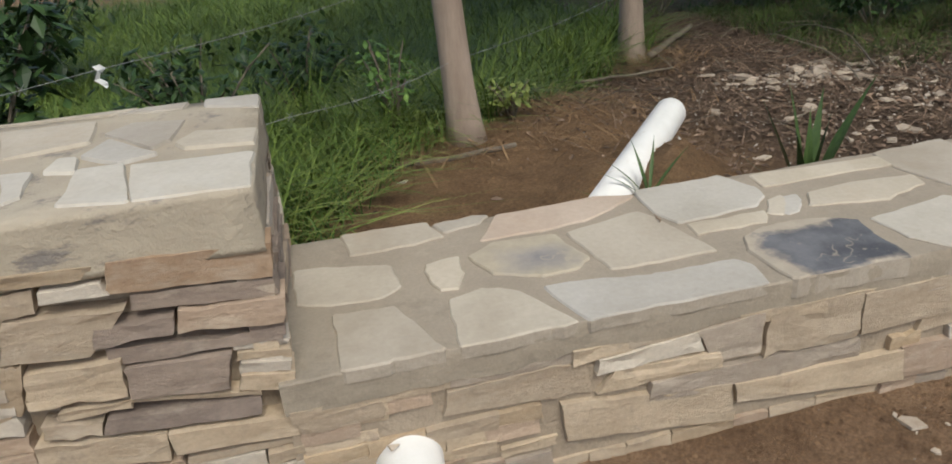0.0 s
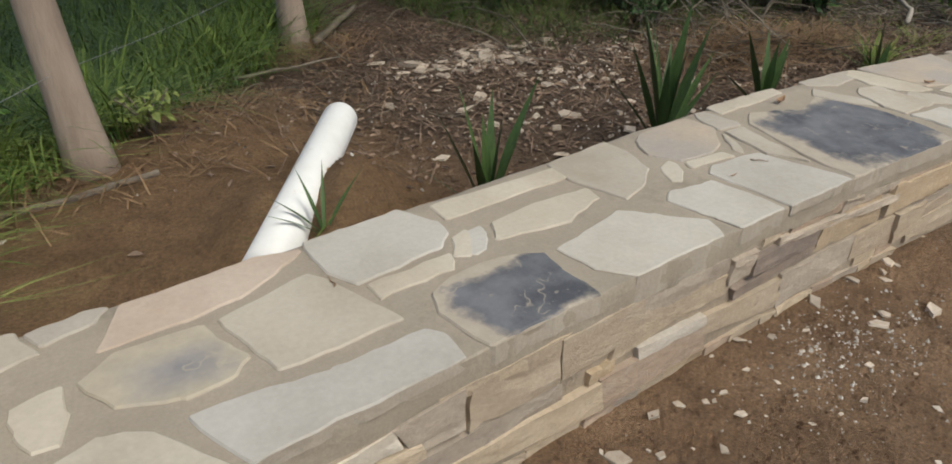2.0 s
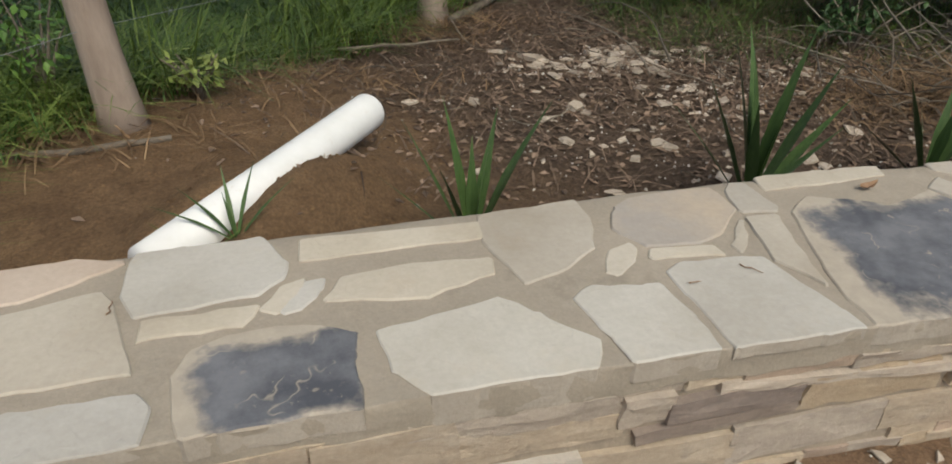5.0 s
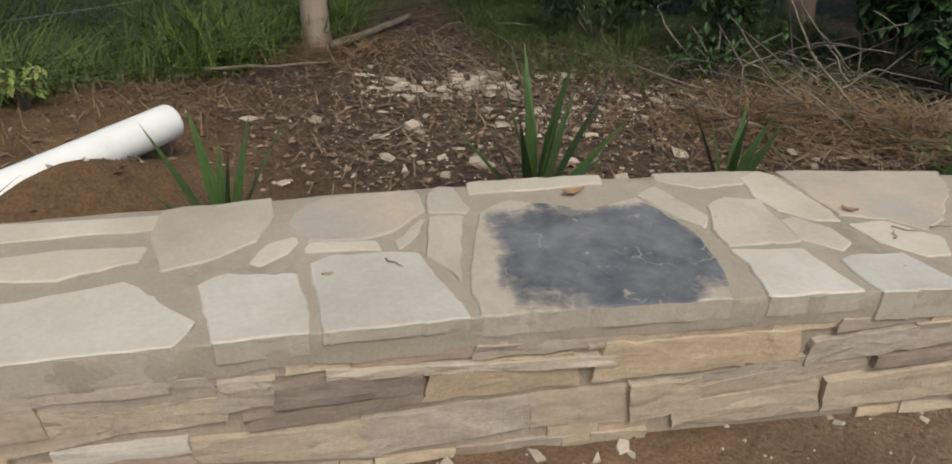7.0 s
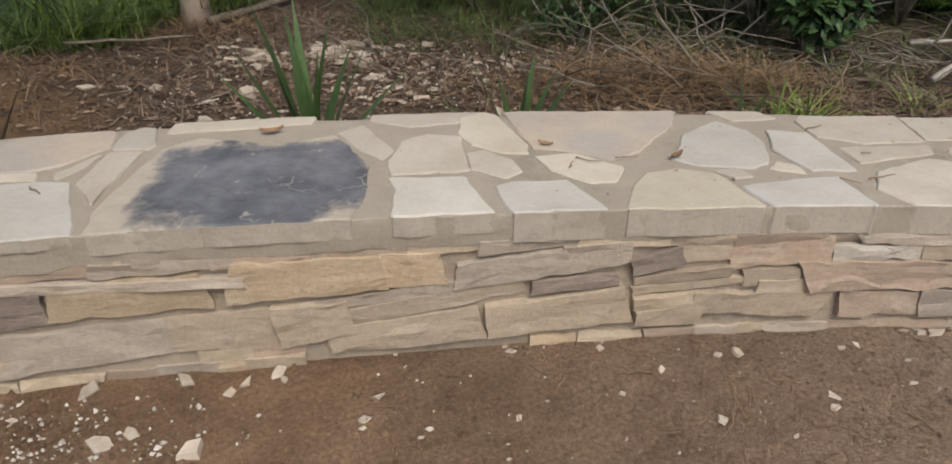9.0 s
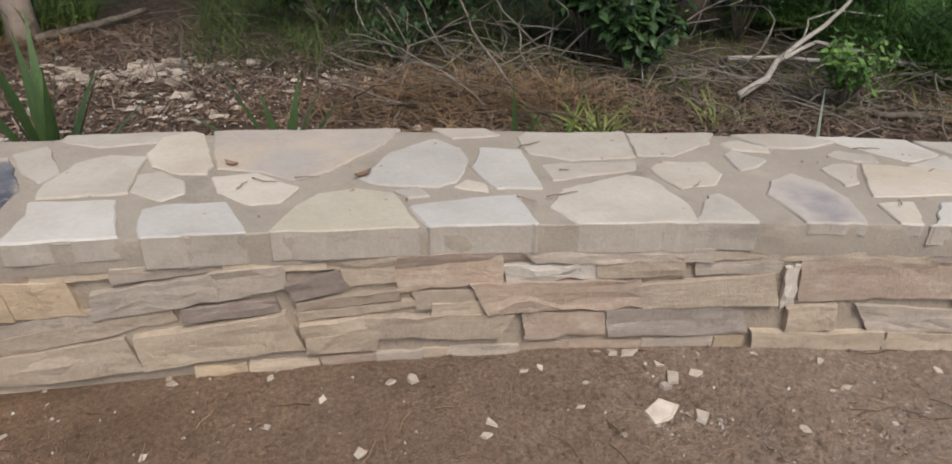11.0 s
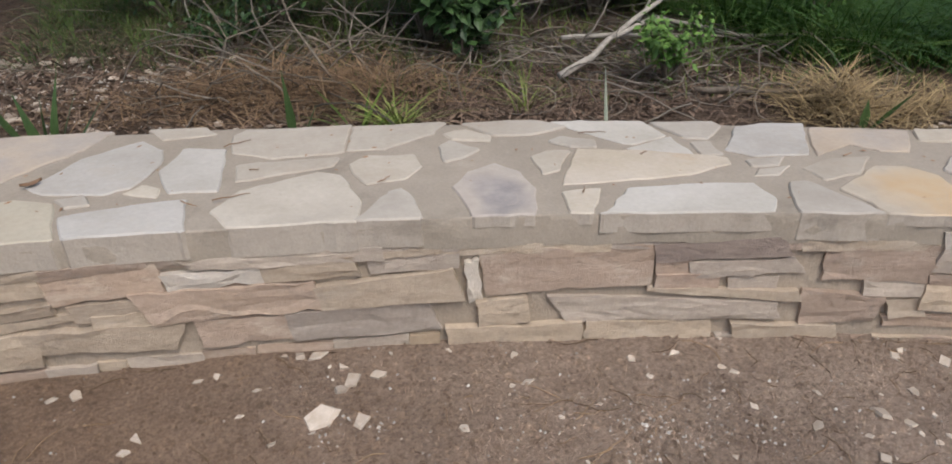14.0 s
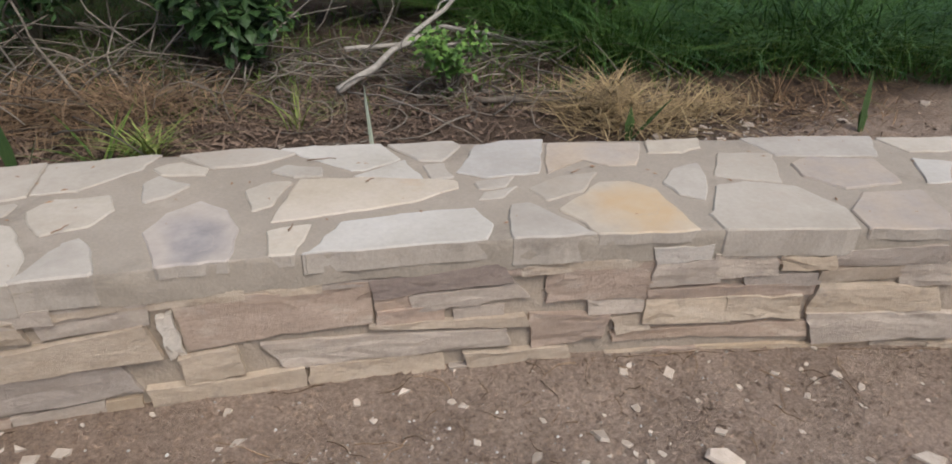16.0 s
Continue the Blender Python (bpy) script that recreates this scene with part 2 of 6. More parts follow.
BARK = simple("bark", (0.24, 0.18, 0.14), (0.38, 0.30, 0.24), 9, 0.9, (0.9, 0.9, 0.9), (1.1, 1.1, 1.1), False, 0.012, (1, 1, 0.25))
DEAD_WOOD = simple("weathered_wood", (0.10, 0.08, 0.06), (0.24, 0.20, 0.155), 25, 0.85, (0.5, 0.5, 0.5), (1.3, 1.3, 1.3))
PALE_WOOD = simple("pale_bark", (0.26, 0.23, 0.19), (0.46, 0.42, 0.36), 22, 0.85, (0.6, 0.6, 0.6), (1.15, 1.15, 1.15))
GREY_TWIG = simple("grey_twig", (0.13, 0.11, 0.088), (0.27, 0.235, 0.19), 25, 0.85, (0.45, 0.45, 0.45), (1.3, 1.3, 1.3))
STRAW = simple("dry_straw", (0.17, 0.105, 0.06), (0.33, 0.225, 0.135), 8, 0.8, (0.30, 0.28, 0.26), (1.25, 1.2, 1.1))
BRACKEN = simple("dead_bracken", (0.17, 0.11, 0.066), (0.34, 0.24, 0.15), 8, 0.8, (0.30, 0.28, 0.26), (1.3, 1.25, 1.15))
GOLD_STRAW = simple("golden_straw", (0.30, 0.215, 0.11), (0.48, 0.37, 0.21), 8, 0.75, (0.4, 0.38, 0.35), (1.2, 1.18, 1.1))
# Darker copy of GRASS: the shade under the trees is in its colour.
SHADE_GRASS = simple("grass_painted_shade", (0.028, 0.055, 0.014), (0.075, 0.115, 0.03), 3, 0.6, (0.5, 0.5, 0.5), (1.7, 1.5, 1.3))
LITTER = simple("leaf_litter", (0.12, 0.085, 0.062), (0.30, 0.22, 0.165), 12, 0.85, (0.35, 0.33, 0.32), (1.35, 1.3, 1.25))
GRASS = simple("grass_green", (0.06, 0.108, 0.02), (0.14, 0.195, 0.045), 3, 0.55, (0.5, 0.6, 0.5), (1.5, 1.35, 1.2))
LUSH = simple("grass_lush", (0.035, 0.085, 0.018), (0.065, 0.14, 0.03), 2, 0.55, (0.5, 0.6, 0.5), (1.5, 1.35, 1.3))
YELLOW_GRASS = simple("grass_yellow_green", (0.17, 0.22, 0.05), (0.28, 0.31, 0.09), 4, 0.55)
STRAP = simple("strap_leaf", (0.036, 0.068, 0.022), (0.072, 0.116, 0.038), 9, 0.42, (0.8, 0.8, 0.8), (1.2, 1.2, 1.1), False, 0.002, (8, 8, 0.6))
GREY_BLADE = simple("grey_green_blade", (0.30, 0.34, 0.25), (0.42, 0.45, 0.34), 12, 0.5, (0.9, 0.9, 0.9), (1.1, 1.1, 1.1), False)
LEAF = simple("dark_leaf", (0.02, 0.042, 0.016), (0.038, 0.074, 0.026), 3, 0.45, (0.5, 0.55, 0.5), (1.6, 1.5, 1.3))
WEED = simple("weed_leaf", (0.07, 0.15, 0.03), (0.12, 0.21, 0.05), 5, 0.5, (0.6, 0.65, 0.6), (1.4, 1.3, 1.2))
CHIP = simple("stone_chip_pale", (0.38, 0.315, 0.245), (0.52, 0.455, 0.38), 30, 0.85, (0.68, 0.66, 0.64), (1.2, 1.18, 1.16), False, 0.006)
GRIT = simple("pale_grit", (0.42, 0.38, 0.33), (0.60, 0.56, 0.50), 40, 0.9, (0.6, 0.58, 0.55), (1.1, 1.1, 1.1), True, 0.003)
DRY_LEAF = simple("dry_leaf", (0.17, 0.10, 0.06), (0.27, 0.17, 0.10), 30, 0.8, (0.7, 0.7, 0.7), (1.3, 1.3, 1.3), False, 0.004)
WIRE = simple("galvanised_wire", (0.14, 0.145, 0.14), (0.25, 0.255, 0.25), 30, 0.45, (0.9, 0.9, 0.9), (1.1, 1.1, 1.1), False, 0.001)
RAG = simple("white_plastic_strip", (0.72, 0.72, 0.70), (0.82, 0.82, 0.80), 30, 0.6, (0.95, 0.95, 0.95), (1.0, 1.0, 1.0), False)


def pvc_material():
    m = Mat("white_pvc", 0.4)
    c = m.ramp(m.noise(6, 6, 0.7), [(0.3, (0.70, 0.69, 0.66)), (0.7, (0.80, 0.79, 0.77))])
    c = m.mix(m.ramp(m.noise(13, 7, 0.8), [(0.6, (0, 0, 0)), (0.76, (0.55, 0.55, 0.55))]), c, (0.42, 0.31, 0.21))
    return m.done(c, [(m.noise(30, 4, 0.6), 0.15, 0.002)])


PVC = pvc_material()


# ---- builders ----
rng = np.random.default_rng(11)


def smooth(a, b, x):
    u = np.clip((x - a) / (b - a), 0.0, 1.0)
    return u * u * (3 - 2 * u)


def mesh_of(name, verts, faces, material, smoothed=False):
    me = bpy.data.meshes.new(name)
    me.from_pydata([tuple(v) for v in verts], [], [tuple(f) for f in faces])
    me.materials.append(material)
    if smoothed:
        me.shade_smooth()
    me.update()
    return me


def part(name, me, parent=None, label="", at=None):
    """One mesh object, under a thing or a part."""
    ob = new(name, me)
    if at is not None:
        ob.matrix_basis = at
    if parent is not None:
        ob.parent = parent
    return tagged(ob, label)


def thing(name, label, category, at=(0, 0, 0), group="", kind=""):
    ob = new(name)
    ob.location = at
    return tagged(ob, label, category, group, kind)


def front(x):
    """The wall's front lip in plan."""
    return np.polyval((-0.00021, -0.0005, -0.00799, 0.02791, 1.43238), x)


def rear(x):
    """The wall's back edge in plan."""
    return np.polyval((0.0008, -0.01605, 0.06701, -0.08127, 2.13316), x)


def top_z(x):
    """The height of the coping along the wall."""
    return np.interp(x, (0, 3, 4.5, 6.5, 9), (0.468, 0.462, 0.432, 0.405, 0.38))


def normal_out(x):
    slope = (front(x + 0.01) - front(x - 0.01)) / 0.02
    n = Vector((slope, -1, 0))
    return n.normalized()


def ground_z(x, y):
    """Heights of the earth: level in front, banked up by the pipe, level under the trees."""
    bank = 0.20 * smooth(2.35, 1.2, x) * smooth(5.0, 3.8, y)
    across = (x - 1.42) * 0.80 - (y - 2.85) * 0.60
    along = (x - 1.42) * 0.60 + (y - 2.85) * 0.80
    mound = 0.19 * np.exp(-(((across - 0.135) / 0.14) ** 2) - ((along + 0.08) / 0.42) ** 2)
    mound = mound + 0.10 * np.exp(-(((across + 0.17) / 0.13) ** 2) - ((along + 0.32) / 0.30) ** 2)
    hollow = -0.10 * np.exp(-(((x - 2.05) / 0.22) ** 2) - ((y - 3.45) / 0.22) ** 2) * smooth(2.6, 1.6, x)
    behind = (bank + mound + hollow + 0.03 * smooth(2.4, 3.4, x) * smooth(3.0, 4.2, y)) * smooth(1.6, 2.0, y)
    ahead = -0.025 * smooth(4.8, 5.8, x) * smooth(1.9, 1.2, y + 0.12 * x)
    return behind + ahead


def rough_z(x, y):
    return float(ground_z(x, y)) + 0.010 * noise.noise((x * 3.1, y * 3.1, 0.3)) + 0.007 * noise.noise((x * 11, y * 11, 1.7)) + 0.004 * noise.noise((x * 31, y * 31, 4.0))


def tube(points, radii, sides=7, closed=True):
    """Vertices and faces of a tapering tube along points."""
    pts = [Vector(p) for p in points]
    verts, faces = [], []
    side = None
    for i, p in enumerate(pts):
        way = (pts[min(i + 1, len(pts) - 1)] - pts[max(i - 1, 0)]).normalized()
        side = (way.orthogonal() if side is None else side - way * side.dot(way)).normalized()
        up = way.cross(side)
        for k in range(sides):
            a = 2 * math.pi * k / sides
            verts.append(p + radii[i] * (math.cos(a) * side + math.sin(a) * up))
    for i in range(len(pts) - 1):
        for k in range(sides):
            a, b = i * sides + k, i * sides + (k + 1) % sides
            faces.append((a, b, b + sides, a + sides))
    if closed:
        faces.append(tuple(range(sides))[::-1])
        faces.append(tuple(range((len(pts) - 1) * sides, len(pts) * sides)))
    return verts, faces


def joined(pieces):
    verts, faces = [], []
    for v, f in pieces:
        o = len(verts)
        verts.extend(v)
        faces.extend(tuple(i + o for i in q) for q in f)
    return verts, faces


def blades(roots, height, width, lean, curl, heading):
    """Grass blades: each a bent strip of three stages that ends in a point."""
    n = len(roots)
    d = np.stack([np.cos(heading), np.sin(heading), np.zeros(n)], 1)
    s = np.stack([-np.sin(heading), np.cos(heading), np.zeros(n)], 1)
    rows = []
    for u, w in ((0.0, 1.0), (0.4, 0.95), (0.75, 0.6), (1.0, 0.0)):
        out = (lean * u + curl * u * u) * height
        up = height * (u - 0.35 * np.minimum(curl, 1.6) * u * u)
        c = roots + d * out[:, None] + np.array([0, 0, 1.0]) * up[:, None]
        if w:
            rows += [c - s * (width * w / 2)[:, None], c + s * (width * w / 2)[:, None]]
        else:
            rows.append(c)
    verts = np.stack(rows, 1).reshape(-1, 3)
    base = np.arange(n)[:, None] * 7
    quads = np.concatenate([base + [0, 1, 3, 2], base + [2, 3, 5, 4]])
    tris = base + [4, 5, 6]
    return verts, quads.tolist() + tris.tolist()


def leaves(centres, size, rng_, droop=0.3):
    """Folded, pointed leaves round the centres."""
    n = len(centres)
    a = rng_.uniform(0, 2 * np.pi, n)
    tilt = rng_.uniform(-0.9, 0.5, n) - droop
    d = np.stack([np.cos(a) * np.cos(tilt), np.sin(a) * np.cos(tilt), np.sin(tilt)], 1)
    s = np.stack([-np.sin(a), np.cos(a), rng_.uniform(-0.4, 0.4, n)], 1)
    up = np.cross(s, d)
    L, w = size[:, None], size[:, None] * 0.26
    p0, p3 = centres, centres + d * L
    m1 = centres + d * L * 0.45 - up * L * 0.06
    verts = np.stack([p0, m1 - s * w + up * L * 0.05, m1, m1 + s * w + up * L * 0.05, p3], 1).reshape(-1, 3)
    b = np.arange(n)[:, None] * 5
    return verts, np.concatenate([b + [0, 2, 1], b + [0, 3, 2], b + [1, 2, 4], b + [2, 3, 4]]).tolist()


# ---- ground ----
def ground():
    xs = np.concatenate([[-600, -150, -40, -15, -7, -4], np.arange(-2.5, 11.01, 0.045), [12, 14, 18, 30, 60, 160, 600]])
    ys = np.concatenate([[-600, -150, -40, -15, -7, -4, -2.5, -1.6], np.arange(-1.0, 7.5, 0.045), [8, 9, 11, 15, 25, 60, 160, 600]])
    verts = [(x, y, rough_z(x, y)) for y in ys for x in xs]
    w = len(xs)
    faces = [(j * w + i, j * w + i + 1, (j + 1) * w + i + 1, (j + 1) * w + i) for j in range(len(ys) - 1) for i in range(w - 1)]
    ob = new("ground", mesh_of("ground", verts, faces, SOIL, True))
    tagged(ob, "bare red-brown earth, darker with leaf litter under the trees", "ground", kind="structure")


ground()

# ---- the wall ----
wall = tagged(new("wall_stone"), "low curved garden wall of split ledge stone with mortared flag coping", "wall", kind="structure")
WALL_FROM, WALL_TO = -0.14, 8.9


def swept(name, profile, step, material, label, smoothed=False, wobble=0.0):
    """A closed profile of (t across 0 front..1 back, offset across, z below top) carried along the wall."""
    xs = np.arange(WALL_FROM, WALL_TO + 1e-6, step)
    verts, n = [], len(profile)
    for x in xs:
        y0, y1, z = front(x), rear(x), top_z(x)
        for k, (t, off, dz, absolute) in enumerate(profile):
            y = y0 + (y1 - y0) * t + off
            h = dz if absolute else z + dz
            if wobble and not absolute:
                h += wobble * noise.noise((x * 7, y * 7, 0.0)) + 0.4 * wobble * noise.noise((x * 25, y * 25, 3.0))
                if off < 0.02 and t == 0:
                    y += 1.6 * wobble * noise.noise((x * 12, dz * 40, 7.0))
                    if dz < -0.05:
                        h += 0.014 * noise.noise((x * 4.3, 2.0, 5.0)) + 0.006 * noise.noise((x * 17, 2.0, 5.0))
                if t == 1:
                    y += 3.0 * wobble * noise.noise((x * 4, 9.0, 7.0))
            verts.append((x, y, h))
    faces = []
    for i in range(len(xs) - 1):
        for k in range(n):
            a, b = i * n + k, i * n + (k + 1) % n
            faces.append((a, b, b + n, a + n))
    faces += [tuple(range(n))[::-1], tuple(range((len(xs) - 1) * n, len(xs) * n))]
    faces = [f[::-1] for f in faces]
    me = mesh_of(name, verts, faces, material, smoothed)
    if smoothed:
        me.set_sharp_from_angle(angle=radians(32))
    return part(name, me, wall, label)


coping_profile = [(0, 0.016, -0.102, False), (0, -0.003, -0.098, False), (0, -0.006, -0.06, False), (0, -0.006, -0.03, False), (0, -0.0055, -0.008, False), (0, -0.003, -0.0042, False), (0, 0.008, -0.004, False)]
coping_profile += [(0, d, -0.004, False) for d in (0.03, 0.07, 0.12, 0.17, 0.22, 0.27)]
coping_profile += [(1, -d, -0.004, False) for d in (0.32, 0.26, 0.20, 0.14, 0.08, 0.03)] + [(1, 0.0, -0.015, False), (1, 0.004, -0.09, False)]
swept("mortar_bed", coping_profile, 0.02, MORTAR, "sandy cement mortar smeared between the flags", True, 0.0035)
swept("core", [(0, 0.014, -0.2, True), (0, 0.014, -0.094, False), (1, -0.03, -0.094, False), (1, -0.03, -0.2, True)], 0.1, RAW_MORTAR, "dark recessed mortar")

CHOSEN = random.Random(5)


def outline(corners, step, jitter, seed):
    """The corners' outline with worn, wavering edges."""
    r = random.Random(seed)
    out, n = [], len(corners)
    for i in range(n):
        a, b = Vector(corners[i]), Vector(corners[(i + 1) % n])
        length = (b - a).length
        k = max(1, min(7, round(length / step)))
        across = Vector((-(b - a).y, (b - a).x)).normalized() if length > 1e-6 else Vector((0, 0))
        cut = min(0.006, 0.2 * length)
        ts = [cut / length] + [(j + r.uniform(-0.2, 0.2)) / k for j in range(1, k)] + [1 - cut / length]
        for t in ts:
            out.append(a.lerp(b, t) + across * r.uniform(-jitter, jitter))
    return out


def slab(points, z_of, thick, material, name, proud=0.004, bevel=0.0045):
    """A flag: a flat uneven top with a worn edge, and sides that go down into the bed. Its origin is its middle."""
    area = sum(points[i].x * points[(i + 1) % len(points)].y - points[(i + 1) % len(points)].x * points[i].y for i in range(len(points)))
    if area < 0:
        points = points[::-1]
    c = sum(points, Vector((0, 0))) / len(points)
    zc = float(z_of(c.x))
    n = len(points)
    verts, faces = [], []
    for inset, dz in ((0.0, -thick), (0.0, -0.0025), (bevel, proud)):
        for p in points:
            d = p - c
            q = d * max(0.2, 1 - inset / max(d.length, 0.02))
            verts.append((q.x, q.y, float(z_of(c.x + q.x)) - zc + dz))
    verts.append((0, 0, proud + 0.0015))
    for ring in range(2):
        for k in range(n):
            a, b = ring * n + k, ring * n + (k + 1) % n
            faces.append((a, b, b + n, a + n))
    faces += [(2 * n + k, 2 * n + (k + 1) % n, 3 * n) for k in range(n)]
    faces.append(tuple(range(n))[::-1])
    me = mesh_of(name, verts, faces, material)
    me.materials.append(EDGE)
    for k in range(n):
        me.polygons[k].material_index = 1
    return me, (c.x, c.y, zc)


def coping_stone(tone, *corners):
    """One flag of the coping, by its outline in plan."""
    worn = [Vector((x, front(x) - 0.009)) if y < front(x) + 0.055 else Vector((x, min(y, rear(x) - 0.002))) for x, y in corners]
    at_lip = any(y < front(x) + 0.055 for x, y in corners)
    pts = outline(worn, 0.045, 0.0045, hash((round(worn[0].x * 1000), len(corners))) % 99991)
    me, at = slab(pts, top_z, CHOSEN.choice((0.035, 0.06, 0.085, 0.09)) if at_lip else 0.05, FLAGS[tone], "coping_stone", CHOSEN.uniform(0.0005, 0.003))
    part("coping_stone", me, wall, at=Matrix.Translation(at))


LAID = []


def block(quad, frame_of, proud, depth, material, name, seed):
    """A split stone by the corners (along, height) of its face: top left, top right, bottom right, bottom left."""
    r = random.Random(seed)
    tl, tr, br, bl = (Vector(q) for q in quad)
    long, tall = (tr - tl).length, (tl - bl).length
    cols, rows = max(4, min(10, round(long / 0.045))), max(2, min(5, round(tall / 0.022)))
    verts, faces = [], []
    tilt, nod = r.uniform(-0.004, 0.004), r.uniform(-0.003, 0.005)
    lamina = r.uniform(0.4, 1.0) * 0.006
    where = r.uniform(0, 50)
    bite = {i: r.uniform(0.002, 0.010) for i in range(cols + 1) if r.random() < 0.22}
    for j in range(rows + 1):
        for i in range(cols + 1):
            u, v = i / cols, j / rows
            q = bl.lerp(br, u).lerp(tl.lerp(tr, u), v)
            inner = 0 < i < cols and 0 < j < rows
            q += Vector((r.uniform(-1, 1) * (0.008 if inner else 0.004), r.uniform(-1, 1) * (0.004 if inner else 0.0022)))
            if j in (0, rows) and i in bite and 0 < i < cols:
                q.y += bite[i] * (1 if j == 0 else -1) * min(1.0, tall / 0.06)
            o, n = frame_of(q.x)
            split = lamina * round(1.6 * noise.noise((q.x * 4 + where, q.y * 16, where)))
            lift = proud + tilt * (u - 0.5) * 2 + nod * (v - 0.5) + split + 0.002 * noise.noise((q.x * 30, q.y * 40, where))
            verts.append(o + n * lift + Vector((0, 0, q.y)))
    w = cols + 1
    ring = [*range(0, w), *(j * w + cols for j in range(1, rows + 1)), *range(rows * w + cols - 1, rows * w - 1, -1), *(j * w for j in range(rows - 1, 0, -1))]
    for j in range(rows):
        for i in range(cols):
            k = j * w + i
            faces += [(k, k + 1, k + w + 1), (k, k + w + 1, k + w)] if r.random() < 0.5 else [(k, k + 1, k + w), (k + 1, k + w + 1, k + w)]
    base = len(verts)
    for k in ring:
        j, i = divmod(k, w)
        q = bl.lerp(br, i / cols).lerp(tl.lerp(tr, i / cols), j / rows)
        o, n = frame_of(q.x)
        verts.append(o - n * depth + Vector((0, 0, q.y)))
    for k in range(len(ring)):
        p, q = ring[k], ring[(k + 1) % len(ring)]
        faces.append((q, p, base + k, base + (k + 1) % len(ring)))
    c = sum(verts, Vector()) / len(verts)
    return mesh_of(name, [v - c for v in verts], faces, material), c


def wall_frame(x):
    return Vector((x, front(x) - 0.001, 0)), normal_out(x)


def face_stone(tone, *quad, proud=None):
    """One ledge stone of the wall's face."""
    mx, mz = sum(q[0] for q in quad) / 4, sum(q[1] for q in quad) / 4
    quad = [(x + math.copysign(0.008, x - mx), z + math.copysign(0.0045, z - mz)) for x, z in quad]
    zs = [q[1] for q in quad]
    LAID.append((min(q[0] for q in quad), max(q[0] for q in quad), min(zs), max(zs)))
    me, c = block(quad, wall_frame, CHOSEN.uniform(-0.003, 0.009) if proud is None else proud, 0.07, LEDGES[tone], "face_stone", len(LAID))
    part("face_stone", me, wall, at=Matrix.Translation(c))


coping_stone("cream", (0.045, 2.118), (0.155, 2.132), (0.311, 2.123), (0.351, 2.003), (0.260, 1.974), (0.066, 1.969))
coping_stone("pale", (0.325, 2.090), (0.466, 2.120), (0.508, 2.096), (0.468, 2.037), (0.354, 2.021))
coping_stone("pink", (0.480, 1.986), (0.527, 2.081), (0.697, 2.092), (0.878, 2.122), (0.990, 2.062), (0.953, 2.030), (0.767, 1.941), (0.634, 1.930), (0.442, 1.926))
coping_stone("blue", (0.382, 1.844), (0.469, 1.909), (0.660, 1.895), (0.688, 1.784), (0.709, 1.726), (0.655, 1.681), (0.547, 1.674), (0.432, 1.725))
coping_stone("cream", (0.691, 1.891), (0.945, 1.950), (0.984, 1.902), (1.053, 1.645), (0.887, 1.638), (0.734, 1.643))
coping_stone("white", (0.533, 1.621), (0.612, 1.621), (0.830, 1.587), (1.073, 1.581), (1.094, 1.538), (1.084, 1.465), (0.817, 1.445), (0.591, 1.435))
coping_stone("cream", (0.258, 1.841), (0.328, 1.864), (0.368, 1.863), (0.358, 1.773), (0.332, 1.688), (0.273, 1.695), (0.259, 1.764))
coping_stone("pale", (-0.101, 1.940), (-0.012, 1.932), (0.170, 1.879), (0.183, 1.748), (0.129, 1.706), (-0.023, 1.714), (-0.099, 1.755))
coping_stone("cream", (-0.009, 1.671), (0.154, 1.658), (0.242, 1.453), (0.114, 1.447), (0.002, 1.463))
coping_stone("pale", (0.288, 1.641), (0.390, 1.673), (0.473, 1.629), (0.571, 1.462), (0.496, 1.429), (0.360, 1.444), (0.271, 1.476))
coping_stone("white", (1.000, 2.096), (1.124, 2.124), (1.317, 2.105), (1.374, 1.984), (1.367, 1.906), (1.296, 1.852), (1.028, 1.826), (0.989, 1.913))
coping_stone("cream", (1.045, 1.820), (1.308, 1.818), (1.271, 1.749), (1.038, 1.746))
coping_stone("white", (1.337, 1.796), (1.401, 1.891), (1.460, 1.893), (1.450, 1.841), (1.401, 1.782), (1.352, 1.766))
coping_stone("cream", (1.403, 2.073), (1.922, 2.059), (1.886, 1.976), (1.401, 1.973))
coping_stone("cream", (1.489, 1.880), (1.680, 1.906), (1.880, 1.883), (1.872, 1.816), (1.681, 1.755), (1.445, 1.798))
coping_stone("cream", (1.872, 1.955), (1.895, 2.092), (2.198, 2.114), (2.202, 2.002), (2.159, 1.871), (2.062, 1.794), (1.928, 1.752))
coping_stone("slate", (1.154, 1.687), (1.241, 1.726), (1.388, 1.729), (1.507, 1.676), (1.497, 1.588), (1.498, 1.485), (1.389, 1.472), (1.218, 1.463), (1.153, 1.469), (1.125, 1.539), (1.123, 1.607))
coping_stone("white", (1.545, 1.667), (1.853, 1.726), (1.921, 1.650), (2.031, 1.522), (1.989, 1.458), (1.723, 1.473), (1.636, 1.471), (1.567, 1.526))
coping_stone("mottled", (2.231, 1.943), (2.284, 2.044), (2.357, 2.091), (2.467, 2.101), (2.625, 2.095), (2.636, 1.964), (2.526, 1.856), (2.438, 1.821), (2.293, 1.837))
coping_stone("cream", (2.138, 1.751), (2.182, 1.850), (2.262, 1.869), (2.264, 1.836), (2.229, 1.779), (2.168, 1.739))
coping_stone("cream", (2.276, 1.802), (2.293, 1.831), (2.477, 1.807), (2.483, 1.758), (2.283, 1.782))
